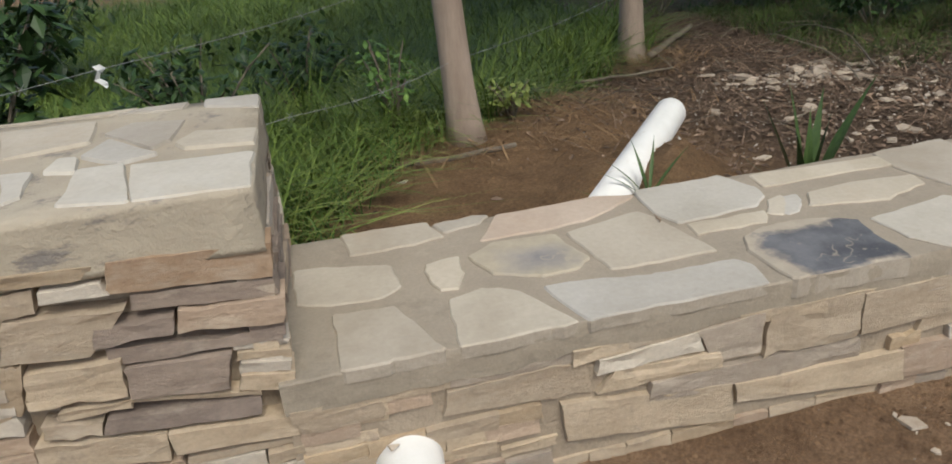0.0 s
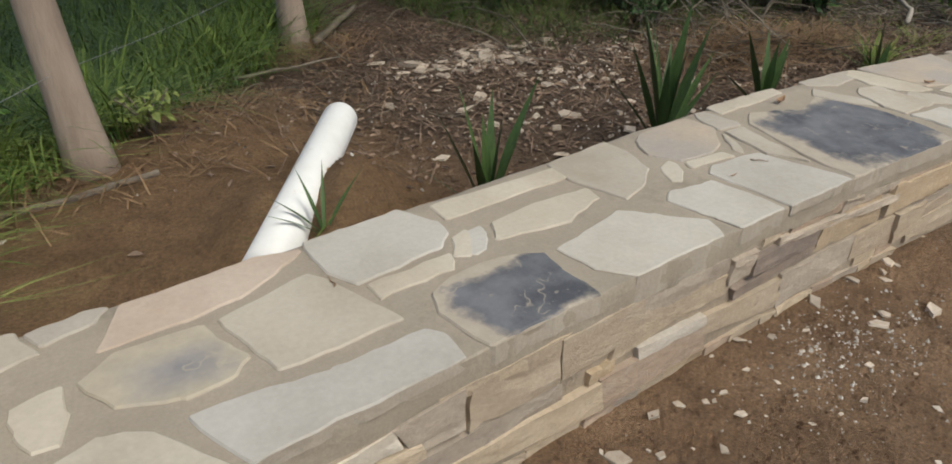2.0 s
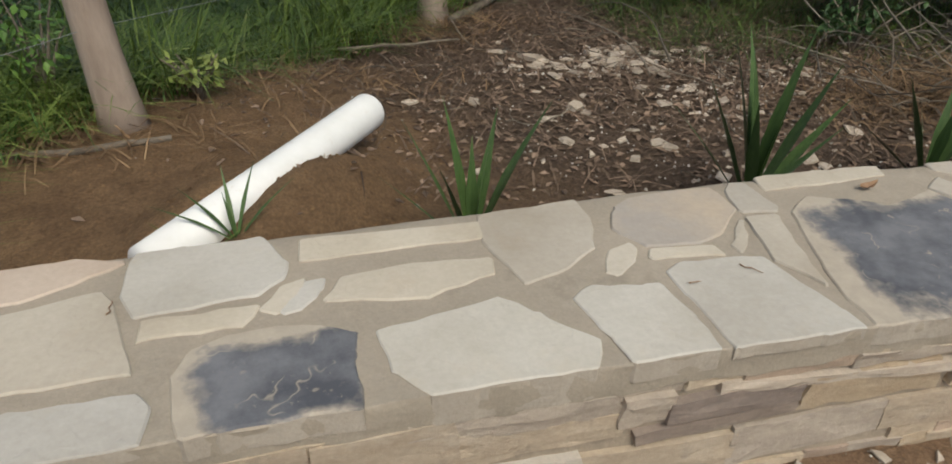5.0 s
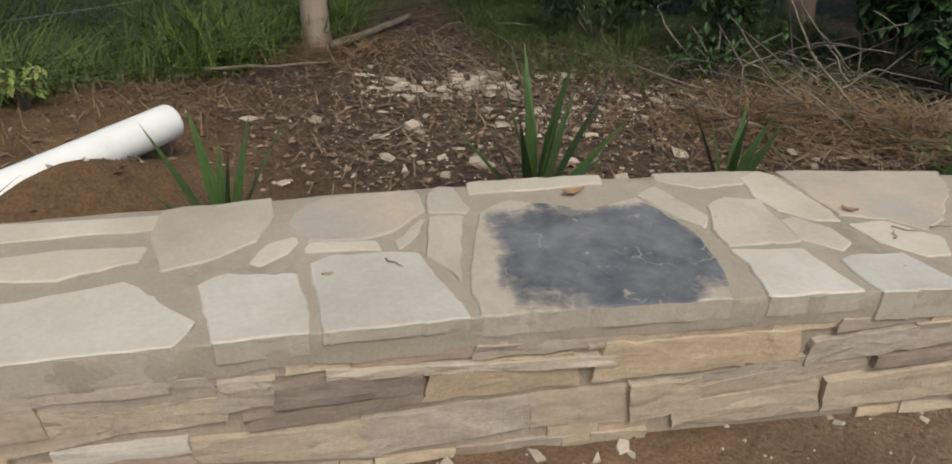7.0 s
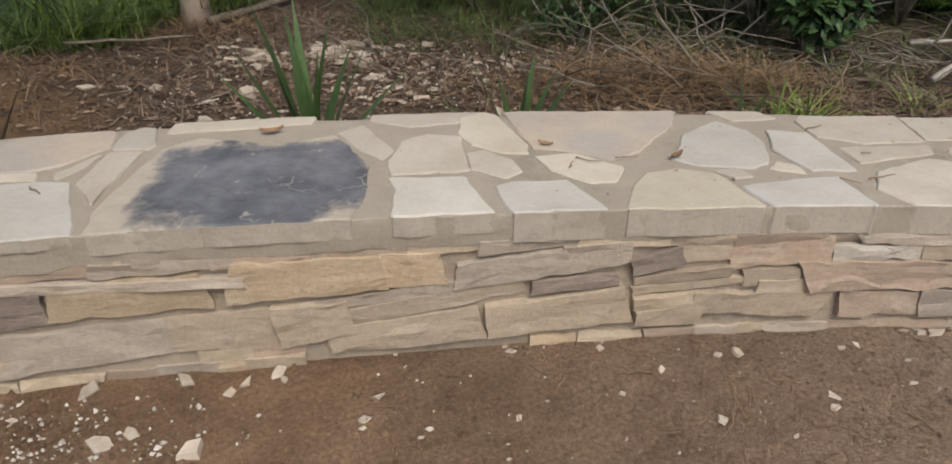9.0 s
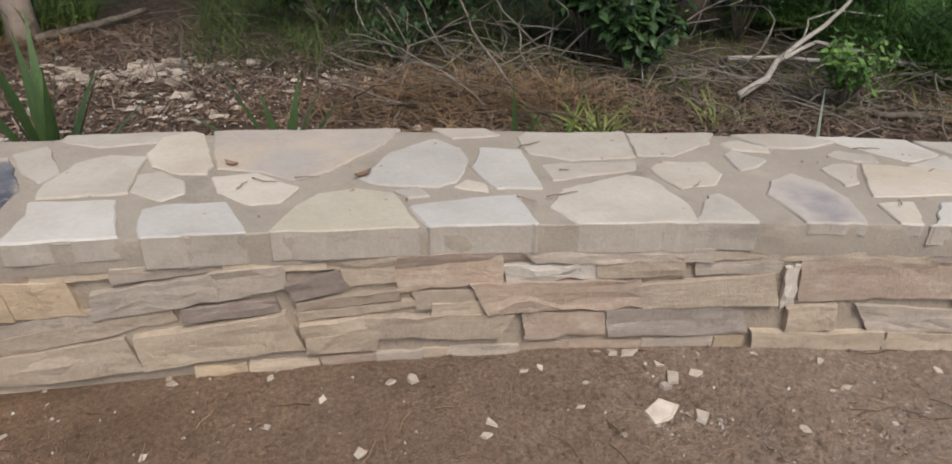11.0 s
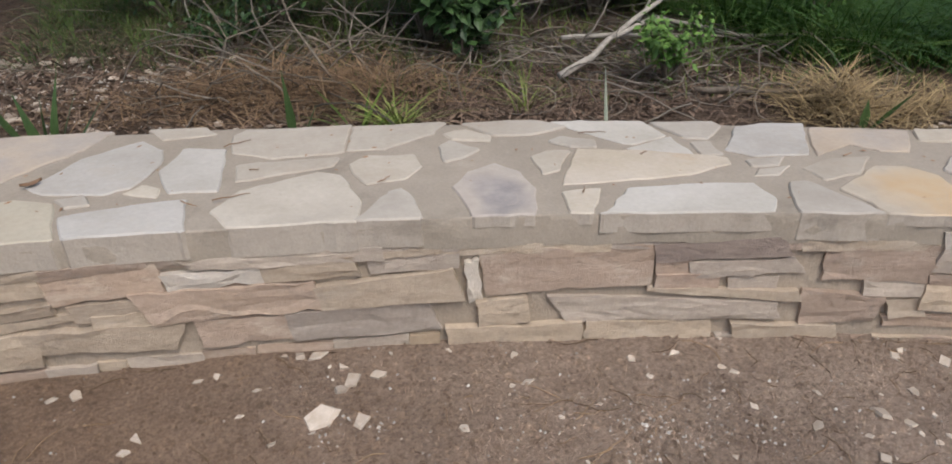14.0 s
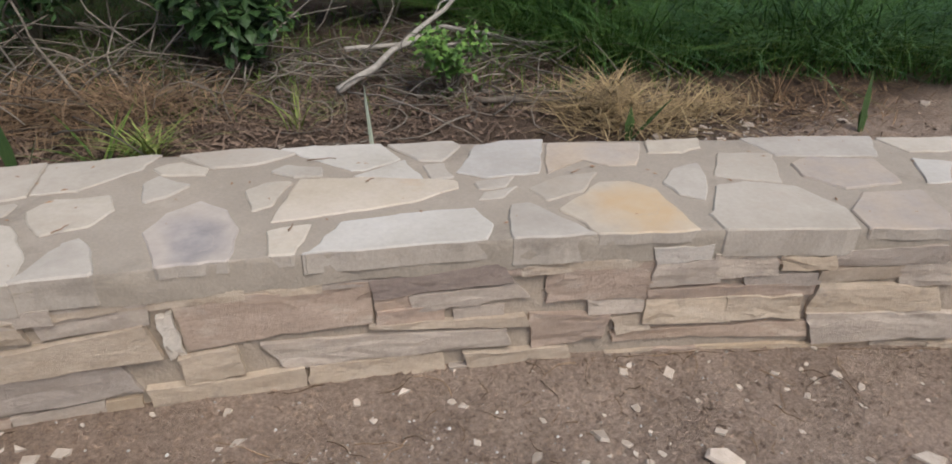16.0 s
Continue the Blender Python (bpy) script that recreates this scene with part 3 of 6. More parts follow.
coping_stone("white", (2.019, 1.683), (2.081, 1.718), (2.213, 1.694), (2.257, 1.686), (2.278, 1.549), (2.279, 1.442), (2.109, 1.425), (2.065, 1.429), (2.052, 1.520))
coping_stone("white", (2.289, 1.732), (2.344, 1.758), (2.527, 1.747), (2.573, 1.732), (2.635, 1.489), (2.646, 1.425), (2.533, 1.416), (2.315, 1.413), (2.302, 1.472), (2.292, 1.624))
coping_stone("cream", (2.516, 1.791), (2.603, 1.907), (2.621, 1.911), (2.589, 1.828), (2.528, 1.756))
coping_stone("cream", (2.632, 1.920), (2.732, 1.910), (2.655, 1.578), (2.589, 1.714))
coping_stone("pale", (2.648, 2.062), (2.695, 2.110), (2.741, 2.098), (2.763, 1.943), (2.740, 1.920), (2.636, 1.945))
coping_stone("cream", (2.796, 2.124), (3.021, 2.133), (3.246, 2.114), (3.221, 2.052), (3.032, 2.041), (2.773, 2.041))
coping_stone("slate", (2.785, 1.920), (2.877, 1.983), (2.999, 1.942), (3.096, 1.889), (3.205, 1.914), (3.299, 1.942), (3.340, 1.816), (3.378, 1.700), (3.361, 1.553), (3.308, 1.402), (3.128, 1.391), (2.935, 1.382), (2.793, 1.409), (2.670, 1.450), (2.668, 1.554), (2.724, 1.753))
coping_stone("cream", (3.295, 1.955), (3.387, 2.018), (3.435, 1.882), (3.462, 1.799), (3.419, 1.730), (3.359, 1.813))
coping_stone("cream", (3.413, 2.051), (3.424, 2.120), (3.707, 2.095), (3.806, 2.083), (3.729, 1.996), (3.528, 1.977))
coping_stone("cream", (3.491, 1.862), (3.574, 1.905), (3.687, 1.877), (3.658, 1.614), (3.430, 1.623), (3.432, 1.710))
coping_stone("white", (3.421, 1.605), (3.638, 1.581), (3.671, 1.371), (3.585, 1.352), (3.434, 1.338), (3.402, 1.386), (3.432, 1.532))
coping_stone("white", (3.703, 1.504), (3.760, 1.527), (3.922, 1.520), (3.972, 1.365), (3.818, 1.359), (3.714, 1.361))
coping_stone("cream", (3.680, 1.907), (3.716, 2.039), (3.798, 2.088), (3.843, 2.044), (3.865, 1.866), (3.876, 1.782), (3.857, 1.705), (3.781, 1.722), (3.700, 1.807))
coping_stone("mottled", (3.866, 2.068), (4.015, 2.053), (4.479, 1.995), (4.397, 1.853), (4.203, 1.672), (4.098, 1.621), (4.023, 1.690), (3.892, 1.742), (3.872, 1.889))
coping_stone("pale", (3.671, 1.747), (3.732, 1.755), (3.802, 1.683), (3.813, 1.591), (3.747, 1.549), (3.664, 1.625))
coping_stone("cream", (3.873, 1.693), (4.006, 1.694), (4.116, 1.570), (4.055, 1.478), (3.981, 1.483), (3.897, 1.572))
coping_stone("white", (4.280, 1.604), (4.410, 1.784), (4.574, 1.880), (4.636, 1.788), (4.639, 1.667), (4.564, 1.527), (4.498, 1.504), (4.337, 1.543))
coping_stone("white", (4.627, 1.616), (4.701, 1.772), (4.829, 1.730), (4.796, 1.428), (4.660, 1.459))
coping_stone("cream", (4.538, 1.494), (4.598, 1.539), (4.638, 1.508), (4.637, 1.437))
coping_stone("pale", (4.363, 1.506), (4.449, 1.516), (4.466, 1.443), (4.404, 1.440))
coping_stone("olive", (4.020, 1.361), (4.092, 1.456), (4.155, 1.519), (4.275, 1.538), (4.371, 1.492), (4.398, 1.289))
coping_stone("white", (4.394, 1.396), (4.529, 1.409), (4.713, 1.407), (4.712, 1.267), (4.697, 1.187), (4.419, 1.228))
coping_stone("cream", (4.846, 1.830), (4.888, 1.874), (5.241, 1.816), (5.171, 1.596), (4.962, 1.610), (4.843, 1.687))
coping_stone("cream", (4.848, 1.592), (4.922, 1.596), (5.157, 1.561), (5.126, 1.500), (4.977, 1.493), (4.840, 1.473))
coping_stone("pale", (4.768, 1.312), (4.858, 1.420), (5.083, 1.480), (5.144, 1.430), (5.170, 1.245), (5.139, 1.171), (5.084, 1.151), (4.811, 1.222))
coping_stone("cream", (5.176, 1.510), (5.236, 1.551), (5.385, 1.518), (5.376, 1.415), (5.315, 1.353), (5.195, 1.354), (5.176, 1.413))
coping_stone("pale", (5.123, 1.092), (5.244, 1.282), (5.288, 1.303), (5.314, 1.227), (5.300, 1.040))
coping_stone("pale", (5.236, 1.800), (5.548, 1.753), (5.478, 1.658), (5.306, 1.582), (5.182, 1.603))
coping_stone("pale", (5.467, 1.557), (5.517, 1.595), (5.589, 1.492), (5.518, 1.447), (5.451, 1.432))
coping_stone("cream", (5.508, 1.651), (5.591, 1.668), (5.664, 1.585), (5.632, 1.541), (5.517, 1.595))
coping_stone("purple", (5.426, 1.256), (5.492, 1.342), (5.590, 1.383), (5.650, 1.302), (5.652, 1.178), (5.594, 1.040), (5.483, 1.048), (5.431, 1.123))
coping_stone("cream", (5.720, 1.397), (5.789, 1.427), (5.857, 1.396), (5.764, 1.273), (5.706, 1.258))
coping_stone("ochre", (5.874, 1.406), (6.087, 1.329), (6.303, 1.204), (6.286, 1.163), (6.112, 1.130), (5.864, 1.156), (5.729, 1.178))
coping_stone("cream", (5.709, 1.144), (5.829, 1.133), (5.785, 1.050), (5.739, 1.009), (5.682, 1.066))
coping_stone("white", (5.773, 1.018), (5.900, 1.107), (6.055, 1.084), (6.261, 1.031), (6.268, 0.926), (6.206, 0.871), (5.755, 0.977))
coping_stone("cream", (5.588, 1.714), (5.743, 1.705), (5.861, 1.665), (5.933, 1.585), (5.782, 1.556), (5.664, 1.585))
coping_stone("white", (5.887, 1.646), (6.003, 1.633), (6.196, 1.560), (6.209, 1.415), (6.075, 1.385), (6.034, 1.404))
coping_stone("white", (6.024, 1.361), (6.218, 1.411), (6.218, 1.242))
coping_stone("pale", (6.211, 1.543), (6.431, 1.491), (6.435, 1.433), (6.326, 1.348), (6.256, 1.379))
coping_stone("cream", (6.254, 1.345), (6.321, 1.340), (6.302, 1.227), (6.229, 1.236))
coping_stone("white", (6.323, 1.251), (6.472, 1.417), (6.568, 1.420), (6.718, 1.376), (6.559, 1.144), (6.390, 1.187))
coping_stone("pale", (5.815, 1.488), (5.870, 1.516), (5.974, 1.455), (5.945, 1.397), (5.862, 1.425))
coping_stone("mottled", (6.711, 1.339), (7.008, 1.206), (6.883, 1.071), (6.787, 1.105), (6.744, 1.176), (6.576, 1.136), (6.631, 1.237))
coping_stone("pale", (6.340, 1.173), (6.483, 1.164), (6.414, 1.103), (6.333, 1.123))
coping_stone("cream", (6.468, 1.070), (6.598, 1.102), (6.729, 1.076), (6.605, 0.985), (6.474, 0.981))
coping_stone("pale", (6.323, 0.950), (6.368, 1.009), (6.421, 0.997), (6.495, 0.806), (6.271, 0.863))
coping_stone("orange", (6.474, 0.920), (6.684, 1.016), (6.769, 0.991), (6.818, 0.909), (6.762, 0.669), (6.491, 0.761), (6.494, 0.833))
coping_stone("cream", (7.033, 1.213), (7.222, 1.152), (7.177, 1.090), (7.073, 1.081), (6.969, 1.128))
coping_stone("cream", (7.194, 1.037), (7.360, 0.952), (7.213, 0.773), (7.044, 0.898))
coping_stone("pale", (6.864, 0.933), (6.976, 1.004), (7.073, 0.996), (7.026, 0.907), (6.904, 0.781), (6.858, 0.846))
coping_stone("cream", (6.844, 0.707), (7.004, 0.846), (7.114, 0.828), (7.231, 0.741), (7.246, 0.559), (7.183, 0.482), (6.823, 0.640))
coping_stone("pale", (7.352, 1.094), (7.553, 1.041), (7.825, 0.921), (7.680, 0.780), (7.359, 0.925))
coping_stone("mottled", (7.352, 0.869), (7.451, 0.878), (7.642, 0.764), (7.573, 0.608), (7.354, 0.662), (7.304, 0.779))
coping_stone("mottled", (7.246, 0.559), (7.388, 0.623), (7.577, 0.550), (7.496, 0.414), (7.421, 0.385), (7.207, 0.471), (7.197, 0.522))
coping_stone("cream", (1.300, 1.795), (1.352, 1.886), (1.416, 1.899), (1.398, 1.840), (1.342, 1.770))
coping_stone("cream", (4.585, 1.977), (4.766, 1.960), (4.802, 1.864), (4.638, 1.861))
coping_stone("pale", (6.291, 1.065), (6.343, 1.105), (6.454, 1.099), (6.372, 1.049))
coping_stone("cream", (7.820, 0.892), (8.120, 0.790), (7.972, 0.699), (7.824, 0.754))
coping_stone("white", (7.774, 0.721), (7.883, 0.644), (7.715, 0.542), (7.637, 0.569))

face_stone("grey", (2.073, 0.346), (2.179, 0.341), (2.188, 0.260), (2.062, 0.267))
face_stone("tan", (1.825, 0.295), (2.066, 0.298), (2.064, 0.233), (1.826, 0.224))
face_stone("tan", (1.614, 0.316), (1.824, 0.310), (1.813, 0.223), (1.582, 0.194))
face_stone("dark", (2.195, 0.306), (2.522, 0.323), (2.522, 0.255), (2.184, 0.255))
face_stone("dark", (2.111, 0.224), (2.521, 0.246), (2.536, 0.214), (2.128, 0.186))
face_stone("tan", (1.961, 0.174), (2.385, 0.158), (2.381, 0.053), (1.938, 0.111))
face_stone("grey", (2.389, 0.177), (2.818, 0.183), (2.819, 0.083), (2.381, 0.053))
face_stone("ochre", (2.563, 0.317), (2.902, 0.319), (2.929, 0.216), (2.536, 0.218))
face_stone("ochre", (2.995, 0.341), (3.366, 0.332), (3.383, 0.235), (2.969, 0.225))
face_stone("ochre", (3.373, 0.336), (3.513, 0.333), (3.540, 0.235), (3.396, 0.238))
face_stone("grey", (2.669, 0.369), (2.992, 0.364), (3.004, 0.334), (2.655, 0.333))
face_stone("tan", (2.818, 0.183), (3.072, 0.191), (3.090, 0.070), (2.826, 0.082))
face_stone("tan", (3.077, 0.197), (3.263, 0.196), (3.283, 0.094), (3.098, 0.069))
face_stone("tan", (3.271, 0.173), (3.745, 0.227), (3.758, 0.183), (3.283, 0.112))
face_stone("tan", (3.215, 0.102), (3.615, 0.146), (3.654, 0.042), (3.229, 0.024))
face_stone("grey", (3.579, 0.289), (3.861, 0.322), (3.873, 0.246), (3.569, 0.215))
face_stone("grey", (3.102, 0.198), (3.557, 0.236), (3.558, 0.187), (3.084, 0.181))
face_stone("dark", (3.785, 0.222), (4.008, 0.231), (4.023, 0.200), (3.783, 0.188))
face_stone("tan", (3.657, 0.145), (4.031, 0.189), (4.075, 0.072), (3.667, 0.045))
face_stone("grey", (3.870, 0.326), (4.041, 0.335), (4.048, 0.275), (3.881, 0.244))
face_stone("dark", (4.056, 0.274), (4.181, 0.310), (4.202, 0.260), (4.072, 0.231))
face_stone("tan", (4.187, 0.328), (4.316, 0.330), (4.329, 0.272), (4.202, 0.260))
face_stone("tan", (4.072, 0.215), (4.335, 0.239), (4.336, 0.213), (4.080, 0.190))
face_stone("tan", (4.072, 0.181), (4.388, 0.200), (4.389, 0.179), (4.080, 0.154))
face_stone("tan", (4.080, 0.146), (4.247, 0.157), (4.249, 0.095), (4.085, 0.108))
face_stone("brown", (4.336, 0.348), (4.608, 0.334), (4.618, 0.256), (4.344, 0.232))
face_stone("white", (4.627, 0.295), (4.866, 0.300), (4.878, 0.254), (4.640, 0.249))
face_stone("brown", (4.543, 0.248), (4.997, 0.244), (5.017, 0.152), (4.589, 0.154))
face_stone("tan", (4.879, 0.318), (5.108, 0.314), (5.123, 0.253), (4.891, 0.255))
face_stone("tan", (5.010, 0.220), (5.372, 0.251), (5.400, 0.158), (5.026, 0.151))
face_stone("brown", (4.686, 0.141), (4.918, 0.136), (4.934, 0.056), (4.698, 0.059))
face_stone("grey", (4.922, 0.140), (5.298, 0.151), (5.334, 0.053), (4.940, 0.053))
face_stone("tan", (4.256, 0.156), (4.652, 0.139), (4.609, 0.062), (4.258, 0.090))
face_stone("tan", (4.386, 0.225), (4.538, 0.223), (4.544, 0.172), (4.398, 0.178))
face_stone("grey", (5.154, 0.328), (5.390, 0.347), (5.388, 0.260), (5.168, 0.255))
face_stone("white", (5.415, 0.269), (5.437, 0.279), (5.449, 0.146), (5.429, 0.136))
face_stone("brown", (5.458, 0.303), (5.917, 0.302), (5.910, 0.181), (5.471, 0.162))
face_stone("grey", (5.641, 0.141), (6.262, 0.108), (6.283, 0.061), (5.704, 0.054))
face_stone("tan", (5.448, 0.135), (5.573, 0.147), (5.583, 0.067), (5.454, 0.060))
face_stone("tan", (5.361, 0.053), (5.730, 0.050), (5.732, -0.018), (5.365, -0.012))
face_stone("tan", (5.756, 0.049), (6.093, 0.044), (6.102, -0.016), (5.750, -0.025))
face_stone("dark", (5.925, 0.302), (6.249, 0.327), (6.280, 0.270), (5.935, 0.253))
face_stone("pink", (5.937, 0.206), (6.100, 0.204), (6.101, 0.163), (5.937, 0.165))
face_stone("brown", (5.937, 0.246), (6.010, 0.247), (6.017, 0.213), (5.937, 0.208))
face_stone("grey", (6.019, 0.243), (6.283, 0.260), (6.328, 0.211), (6.037, 0.199))
face_stone("tan", (5.921, 0.161), (6.315, 0.148), (6.331, 0.119), (5.916, 0.148))
face_stone("tan", (6.165, 0.035), (6.438, 0.024), (6.448, -0.009), (6.181, -0.032))
face_stone("brown", (6.378, 0.304), (6.653, 0.328), (6.648, 0.182), (6.386, 0.193))
face_stone("white", (6.657, 0.347), (6.798, 0.352), (6.798, 0.307), (6.669, 0.303))
face_stone("grey", (6.669, 0.300), (6.810, 0.302), (6.836, 0.230), (6.655, 0.224))
face_stone("grey", (6.823, 0.320), (6.974, 0.320), (6.990, 0.248), (6.840, 0.244))
face_stone("tan", (7.005, 0.309), (7.130, 0.310), (7.141, 0.265), (7.016, 0.264))
face_stone("grey", (7.136, 0.317), (7.415, 0.342), (7.432, 0.286), (7.147, 0.276))
face_stone("grey", (6.919, 0.236), (7.114, 0.247), (7.114, 0.213), (6.927, 0.209))
face_stone("tan", (7.115, 0.257), (7.327, 0.270), (7.329, 0.233), (7.120, 0.220))
face_stone("grey", (7.330, 0.268), (7.455, 0.282), (7.477, 0.212), (7.350, 0.201))
face_stone("brown", (6.658, 0.207), (7.106, 0.208), (7.106, 0.175), (6.661, 0.181))
face_stone("tan", (6.654, 0.175), (6.872, 0.171), (6.888, 0.092), (6.659, 0.096))
face_stone("tan", (6.880, 0.173), (7.074, 0.172), (7.083, 0.095), (6.890, 0.099))
face_stone("tan", (7.130, 0.215), (7.438, 0.191), (7.470, 0.114), (7.114, 0.108))
face_stone("grey", (7.116, 0.099), (7.510, 0.104), (7.536, 0.025), (7.157, -0.003))
face_stone("brown", (6.340, 0.146), (6.550, 0.132), (6.533, 0.051), (6.355, 0.036))
face_stone("tan", (6.568, 0.120), (6.652, 0.128), (6.668, 0.073), (6.592, 0.061))
face_stone("brown", (6.575, 0.058), (7.114, 0.072), (7.125, 0.021), (6.587, 0.034))
face_stone("grey", (6.494, 0.184), (6.645, 0.182), (6.650, 0.140), (6.507, 0.140))
face_stone("tan", (0.243, 0.338), (0.579, 0.343), (0.600, 0.241), (0.229, 0.274))
face_stone("white", (0.626, 0.333), (0.888, 0.354), (0.909, 0.300), (0.625, 0.299))
face_stone("tan", (0.673, 0.290), (0.954, 0.277), (0.962, 0.235), (0.624, 0.233))
face_stone("grey", (0.897, 0.355), (1.071, 0.373), (1.073, 0.260), (0.955, 0.261))
face_stone("tan", (1.109, 0.364), (1.363, 0.371), (1.366, 0.238), (1.103, 0.236))
face_stone("tan", (1.384, 0.366), (1.670, 0.373), (1.688, 0.254), (1.396, 0.241))
face_stone("grey", (0.774, 0.226), (1.389, 0.217), (1.400, 0.154), (0.775, 0.169))
face_stone("tan", (0.528, 0.219), (0.999, 0.158), (1.017, 0.037), (0.540, 0.104))
face_stone("tan", (1.027, 0.153), (1.528, 0.146), (1.559, 0.042), (1.041, 0.095))
face_stone("brown", (1.548, 0.154), (1.954, 0.152), (2.008, 0.052), (1.569, 0.051))
face_stone("grey", (1.681, 0.371), (2.029, 0.362), (2.073, 0.300), (1.709, 0.303))
face_stone("white", (1.692, 0.193), (1.968, 0.183), (1.976, 0.158), (1.700, 0.157))
face_stone("grey", (2.310, 0.341), (3.010, 0.310), (3.014, 0.282), (2.308, 0.312))
face_stone("tan", (4.438, 0.189), (4.581, 0.191), (4.576, 0.144), (4.432, 0.149))
face_stone("tan", (4.090, 0.099), (4.278, 0.120), (4.266, 0.048), (4.088, 0.057))
face_stone("grey", (4.674, 0.337), (5.091, 0.322), (5.141, 0.305), (4.719, 0.309))
face_stone("grey", (6.130, -0.012), (6.232, -0.010), (6.217, -0.077), (6.122, -0.068))


def fill_courses():
    """Smaller stones set back in the gaps between the large ones."""
    r = random.Random(21)
    z = -0.03
    while z < 0.34:
        h = r.uniform(0.018, 0.045)
        x = -0.12
        while x < 7.7:
            w = r.uniform(0.08, 0.22)
            cx, cz = x + w / 2, z + h / 2
            limit = float(top_z(cx)) - 0.10
            covered = any(a - 0.01 < cx + f * w * 0.45 < b + 0.01 and c - 0.008 < cz < d + 0.008 for a, b, c, d in LAID[:LARGE] for f in (-1, 0, 1))
            if not covered and z + h < limit + 0.03:
                g = r.uniform(0.004, 0.012)
                z1 = min(z + h - 0.005, limit)
                face_stone(r.choice(("tan", "tan", "grey", "brown", "ochre")), (x + g, z1), (x + w - g, z1 + r.uniform(-0.006, 0.006)), (x + w - g, z), (x + g, z), proud=r.uniform(-0.008, 0.002))
            x += w
        z += h


def top_course():
    """The thin course right under the coping."""
    r = random.Random(22)
    x = -0.12
    while x < 8.7:
        w = r.uniform(0.14, 0.38)
        z1 = float(top_z(x + w / 2)) - 0.088
        face_stone(r.choice(("tan", "tan", "grey", "brown")), (x, z1), (x + w - 0.006, z1), (x + w - 0.006, z1 - r.uniform(0.024, 0.036)), (x, z1 - r.uniform(0.024, 0.036)), proud=r.uniform(-0.004, 0.004))
        x += w


LARGE = len(LAID)
fill_courses()
top_course()

# ---- the pillar ----
PX0, PX1, PY0, PY1, PZ = -0.83, -0.095, 1.43, 2.17, 0.925
pillar = thing("stone_pillar", "square stone pillar clad in rust and purple ledge stone, flag-paved top, at the wall's end", "pillar")


def box_mesh(name, x0, x1, y0, y1, z0, z1, material, bevel):
    bm = bmesh.new()
    bmesh.ops.create_cube(bm, size=1)
    for v in bm.verts:
        v.co = (x0 + (v.co.x + 0.5) * (x1 - x0), y0 + (v.co.y + 0.5) * (y1 - y0), z0 + (v.co.z + 0.5) * (z1 - z0))
    bmesh.ops.subdivide_edges(bm, edges=bm.edges[:], cuts=9, use_grid_fill=True)
    for v in bm.verts:
        k = noise.noise(v.co * 7)
        v.co += Vector((noise.noise(v.co * 5 + Vector((3, 0, 0))), noise.noise(v.co * 5), 0.6 * k)) * bevel
    me = bpy.data.meshes.new(name)
    bm.to_mesh(me)
    bm.free()
    me.materials.append(material)
    me.shade_smooth()
    return me


part("core", box_mesh("core", PX0 + 0.05, PX1 - 0.05, PY0 + 0.06, PY1 - 0.06, -0.15, PZ - 0.1, RAW_MORTAR, 0.004), pillar, "dark recessed mortar")
part("cap_bed", box_mesh("cap_bed", PX0 + 0.012, PX1 - 0.012, PY0 + 0.012, PY1 - 0.012, PZ - 0.135, PZ - 0.001, CAP_MORTAR, 0.012), pillar, "sandy mortar cap with dark damp stains")


def pillar_stone(tone, *quad):
    """A stone of the pillar's front."""
    LAID.append((0, 0, 0, 0))
    me, c = block(quad, lambda x: (Vector((x, PY0 + 0.018, 0)), Vector((0, -1, 0))), CHOSEN.uniform(-0.004, 0.016), 0.07, LEDGES[tone], "ledge_stone", len(LAID))
    part("ledge_stone", me, pillar, at=Matrix.Translation(c))


def pillar_capstone(tone, *corners):
    """A flag of the pillar's top."""
    worn = [Vector((min(max(x, PX0 + 0.02), PX1 - 0.012), min(max(y, PY0 + 0.015), PY1 - 0.015))) for x, y in corners]
    me, at = slab(outline(worn, 0.08, 0.004, len(pillar.children)), lambda x: PZ, 0.05, FLAGS[tone], "capstone", 0.006)
    part("capstone", me, pillar, at=Matrix.Translation(at))


